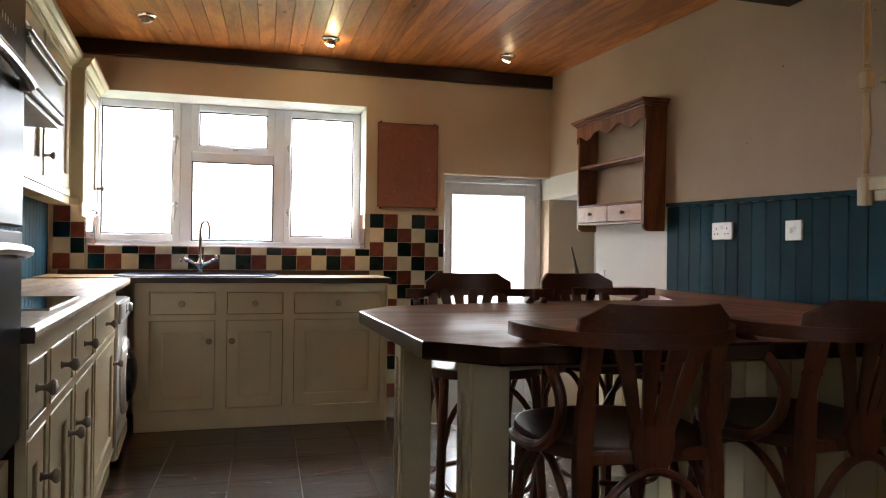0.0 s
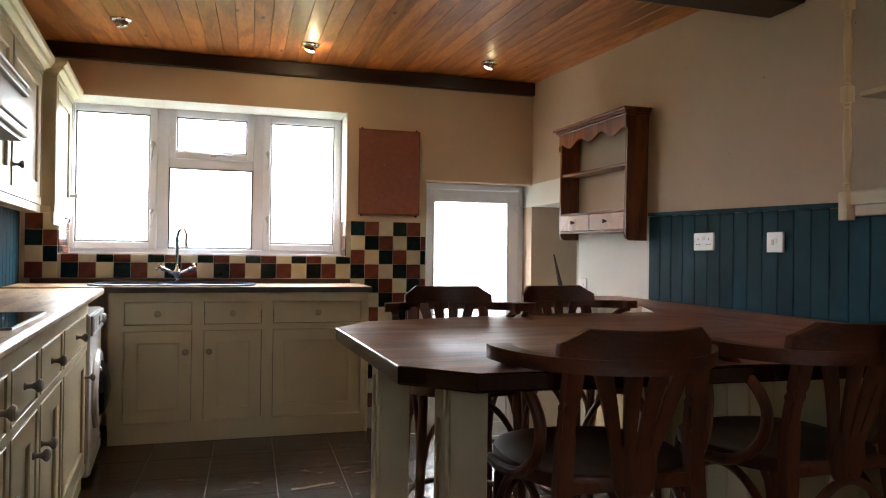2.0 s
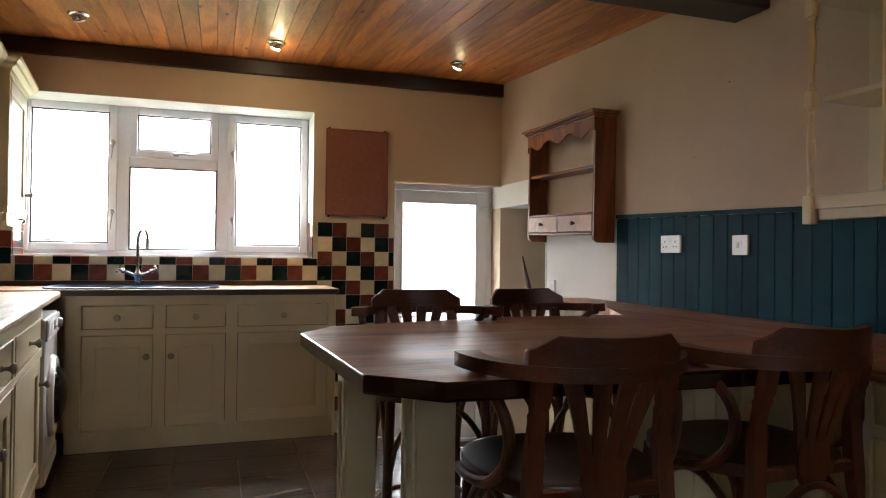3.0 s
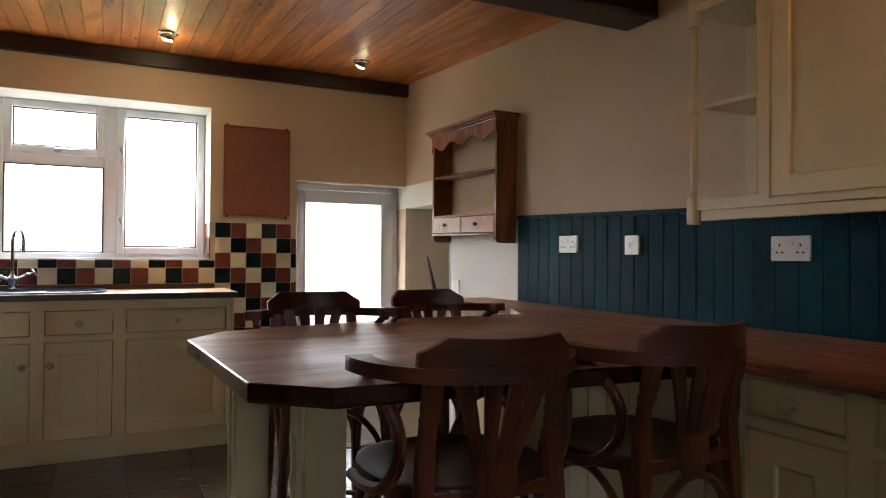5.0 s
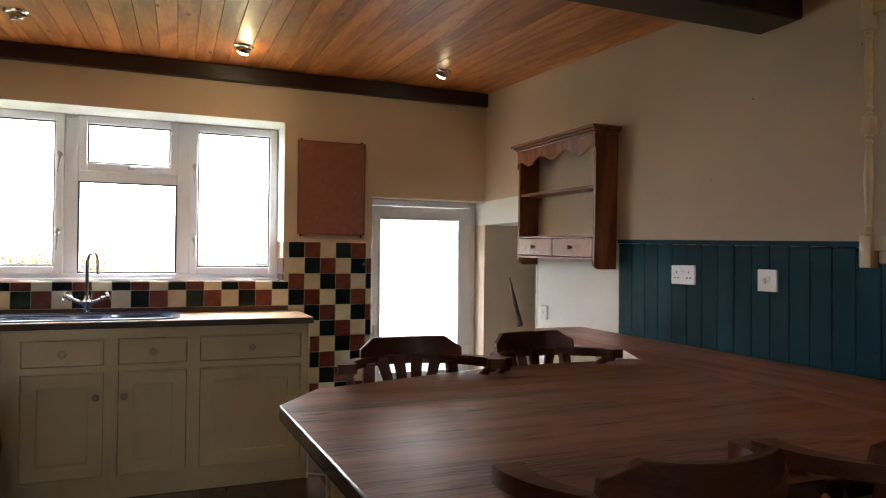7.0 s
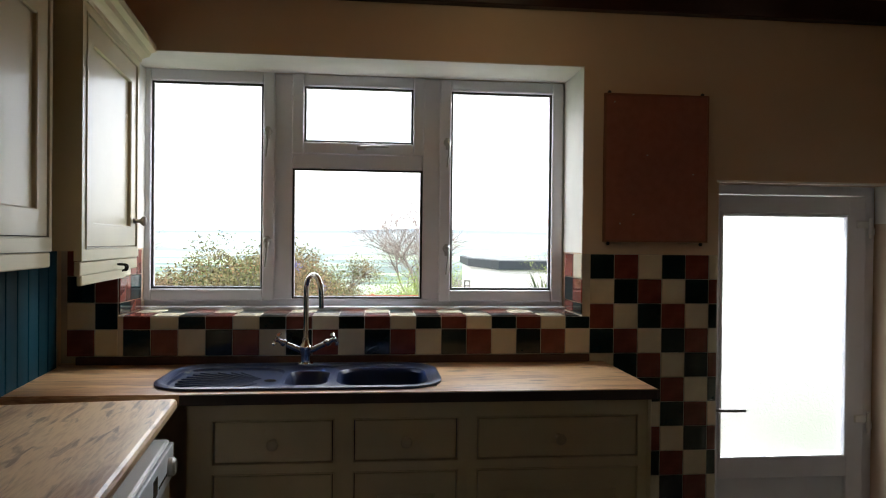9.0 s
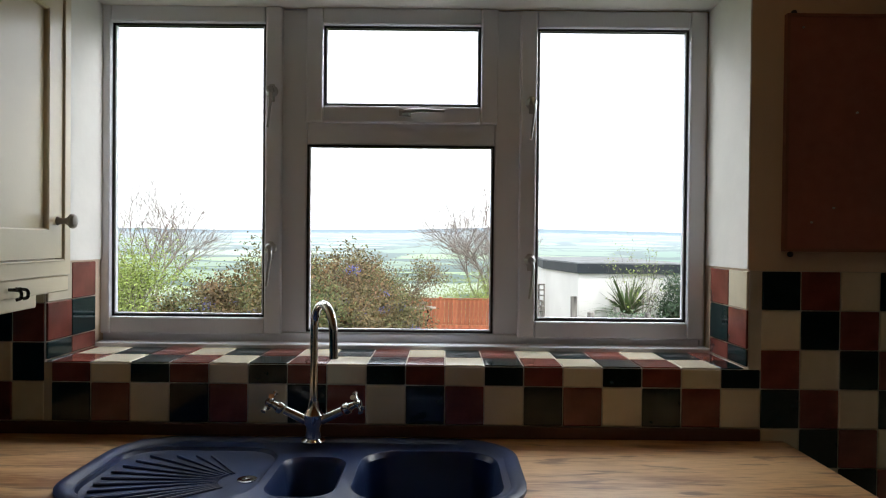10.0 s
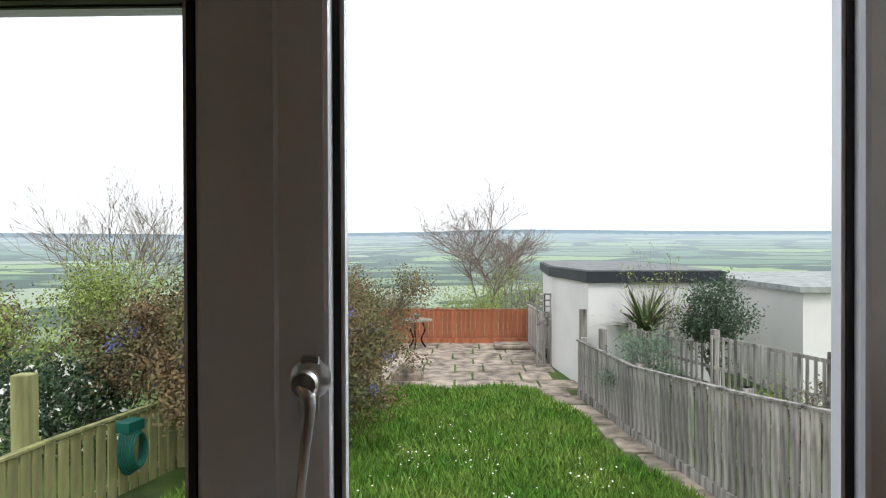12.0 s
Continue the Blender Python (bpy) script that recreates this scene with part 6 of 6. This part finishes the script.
hr = thing("hose_reel", "green plastic hose reel hung on the fence with coiled hose", "hose reel", m=pose(-1.96, 11.62, -.17, 0, 0, 74) @ pose(0, -.06, 0))
bm = bmesh.new(); bx(bm, (-.10, -.05, .02), (.10, .10, .12), .01, 2); part("bracket", bm, HOSE, hr)
for k in range(7):
    bm = bmesh.new(); R_ = .11 + .010 * k
    tube(bm, [(R_ * .8 * math.cos(6.283 * i / 20), -.08 + .02 * k, -.14 + R_ * 1.35 * math.sin(6.283 * i / 20)) for i in range(20)], .010, 6, closed=True)
    part("hose_coil", bm, HOSE, hr, smooth=True)

# ---- tiles and boards, last ----
COL = (T_GRN, T_RED, T_CRM)


def tile_mesh(w, h, mt, key={}):
    k = (round(w, 4), round(h, 4), mt.name)
    if k not in key:
        b = box((.0015, 0, .0015), (w - .0015, .006, h - .0015), .0018)
        me = bpy.data.meshes.new("tile"); b.to_mesh(me); b.free(); me.materials.append(mt); key[k] = me
    return key[k]


P, TX0, TZ0 = .1085, 1.472, 1.3655
ROWZ = [1.3655, 1.257, 1.1485, 1.04, .9315, .823, .7145, .606, .4975, .389, .2805, .172, .0635, -.045]
tw = thing("wall_tiles", "glazed red, green and cream checked wall tiles with pale grout", "tiles", kind="structure")
gb = bmesh.new()
bx(gb, (-.72, BY - .0062, .905), (1.472, BY - .0015, 1.094)); bx(gb, (1.44, BY - .0060, LOW), (2.056, BY - .0014, 1.366)); bx(gb, (-.72, BY - .0061, 1.094), (WL, BY - .0015, 1.366))
part("grout", gb, GROUT, tw, kind="structure")


def put_tile(x, z, w, h, c, m=None, host=tw):
    o = new("tile", tile_mesh(w, h, COL[c % 3])); o.parent = host
    o.matrix_basis = (m or Matrix()) @ pose(x, BY - .0085, z)


for r in range(13):
    zt_, zb_ = ROWZ[r], ROWZ[r + 1]
    for c in range(-21, 6):
        x0 = TX0 + P * c; x1 = x0 + P
        if c == 5: x1 = 2.056
        za, zb = zb_, zt_
        if c < 0:
            if r > 3: continue
            if x1 <= WL + .02:
                x1 = min(x1, WL)
                if x0 < -.72: continue
            elif r < 2: continue
            elif r == 2: zb = 1.094
        if c >= 0 and r > 3 and x1 < 1.50: continue
        if x1 - x0 < .012: continue
        put_tile(x0, za, x1 - x0, zb - za, (c - r) % 3)
# sill and reveals
st = thing("sill_tiles", "glazed red, green and cream checked tiles on the window sill", "tiles", kind="structure")
for row, (ya, yb) in enumerate(((BY - .006, BY + .118), (BY + .118, 6.311))):
    for c in range(-19, 0):
        x0 = max(TX0 + P * c, WL + .002); x1 = min(TX0 + P * (c + 1), WR - .010)
        if x1 - x0 < .01: continue
        me = tile_mesh(x1 - x0, yb - ya, COL[(c - 2 + row) % 3]); o = new("tile", me); o.parent = st
        o.matrix_basis = Matrix(((1, 0, 0, x0), (0, 0, 1, ya), (0, 1, 0, WB - .009), (0, 0, 0, 1)))
part("grout", box((WL, BY + .0, WB - .0118), (WR, 6.36, WB - .0055)), GROUT, st, kind="structure")
for sgn, X in ((1, WR), (-1, WL)):
    for row, (ya, yb) in enumerate(((BY - .004, BY + .118), (BY + .118, 6.311))):
        for k, (za, zb) in enumerate(((WB - .001, 1.1485), (1.1485, 1.257), (1.257, 1.3655))):
            me = tile_mesh(yb - ya, zb - za, COL[(0, 1, 2)[k] if row == 0 else (1, 0, 1)[k]]); o = new("tile", me); o.parent = st
            o.matrix_basis = Matrix(((0, -sgn, 0, X - .0005 * sgn), (1, 0, 0, ya), (0, 0, 1, za), (0, 0, 0, 1)))

# teal boards on the panelled wall
pb_ = thing("wall_panelling", "teal painted tongue and groove boards on the wall", "panelling", kind="structure")
yb0 = [4.372, 4.262, 4.160, 4.062, 3.960, 3.862, 3.768, 3.674, 3.580, 3.488]
while yb0[-1] > SY + .2:
    yb0.append(yb0[-1] - .0905)
for a, b in zip(yb0, yb0[1:]):
    h = 1.371 - .026 * (4.37 - b)
    bm = bmesh.new(); bx(bm, (2.9425, b + .0013, WZ - .03), (2.9495, a - .0013, max(h, 1.22) - .018), .0022)
    part("board", bm, TEAL, pb_)
bm = bmesh.new(); bx(bm, (2.946, yb0[-1], WZ - .03), (2.9492, 4.37, 1.24)); part("backing", bm, RUBBER, pb_)
bm = bmesh.new()
L_ = 4.374 - yb0[-1]
v = [bm.verts.new((x, y_, z + (0 if y_ > 4 else -.026 * L_))) for x in (2.936, 2.949) for y_ in (4.374, yb0[-1]) for z in (1.353, 1.373)]
for q in ((0, 1, 3, 2), (4, 6, 7, 5), (0, 4, 5, 1), (2, 3, 7, 6), (0, 2, 6, 4), (1, 5, 7, 3)):
    bm.faces.new([v[i] for i in q])
part("capping_rail", bm, TEAL, pb_)
# teal boards on the side wall
pl2 = thing("wall_panelling", "dark teal painted boards behind the side worktop", "panelling", kind="structure")
for i in range(36):
    ya = .685 - .095 * i
    bm = bmesh.new(); bx(bm, (-.548, ya - .091, LZ + .001), (-.532, ya, 1.40), .003, m=LEFT); part("board", bm, TEAL, pl2)

# slate look floor tiles
ft = thing("floor_tiles", "dark mottled slate effect floor tiles with pale joints", "floor", kind="structure")
tm = {}
def floor_tile(poly, z, host, mt=TILE_F):
    bm = bmesh.new(); prism(bm, poly, z - .012, z)
    part("tile", bm, mt, host)
def clip(poly, a, b):
    """Keep the side of the line a to b on its right."""
    out = []
    def side_(p): return (b[0] - a[0]) * (p[1] - a[1]) - (b[1] - a[1]) * (p[0] - a[0])
    for p, q in zip(poly, poly[1:] + poly[:1]):
        sp, sq = side_(p), side_(q)
        if sp <= 0: out.append(p)
        if (sp < 0 < sq) or (sq < 0 < sp):
            t_ = sp / (sp - sq); out.append((p[0] + (q[0] - p[0]) * t_, p[1] + (q[1] - p[1]) * t_))
    return out
T = .349
for i in range(-6, 8):
    for j in range(-16, 5):
        x0, y0 = .547 + T * i, 4.46 + T * j
        poly = [(x0 + .003, y0 + .003), (x0 + T - .003, y0 + .003), (x0 + T - .003, y0 + T - .003), (x0 + .003, y0 + T - .003)]
        if x0 < -.75 or y0 < SY: continue
        poly = clip(poly, FE[0], (FE[0][0] + (FE[1][0] - FE[0][0]) * 10, FE[0][1] + (FE[1][1] - FE[0][1]) * 10)) if max(p[0] for p in poly) > 1.35 and max(p[1] for p in poly) > 4.2 else poly
        if len(poly) > 2:
            floor_tile(poly, FLZ, ft)
lt_ = thing("lobby_tiles", "dark slate effect tiles of the lower lobby floor", "floor", kind="structure")
m45 = pose(2.1, 5.3, 0, 0, 0, 45)
for i in range(-5, 6):
    for j in range(-5, 6):
        q = [m45 @ Vector(((i + a) * T + (.002 if not a else -.002), (j + b) * T + (.002 if not b else -.002), 0)) for a, b in ((0, 0), (1, 0), (1, 1), (0, 1))]
        cx, cy = sum(p.x for p in q) / 4, sum(p.y for p in q) / 4
        if 1.5 < cx < 3.9 and 4.2 < cy < 6.3:
            floor_tile([(p.x, p.y) for p in q], LOW, lt_, TILE_L)
ns = thing("step_nosing", "pale worn stone nosing on the diagonal step edge", "step", kind="structure")
bm = bmesh.new(); d = Vector((FE[1][0] - FE[0][0], FE[1][1] - FE[0][1], 0)); ang = math.degrees(math.atan2(d.y, d.x))
bx(bm, (0, .0, -.04), (d.length, .03, .001), .003, m=pose(FE[0][0], FE[0][1], FLZ, 0, 0, ang)); part("nosing", bm, SLAB, ns)
bm = bmesh.new(); bx(bm, (0.05, .035, LOW), (d.length - .1, .28, -.24), .004, m=pose(FE[0][0], FE[0][1], 0, 0, 0, ang)); part("middle_step", bm, TILE_L, ns)
hr2 = thing("handrail", "dark stained sloping handrail end in the passage", "handrail")
bm = bmesh.new(); tube(bm, [(2.99, 5.55, .80), (2.99, 5.72, 1.13)], [.022, .006], 8); part("rail", bm, BEAM, hr2)
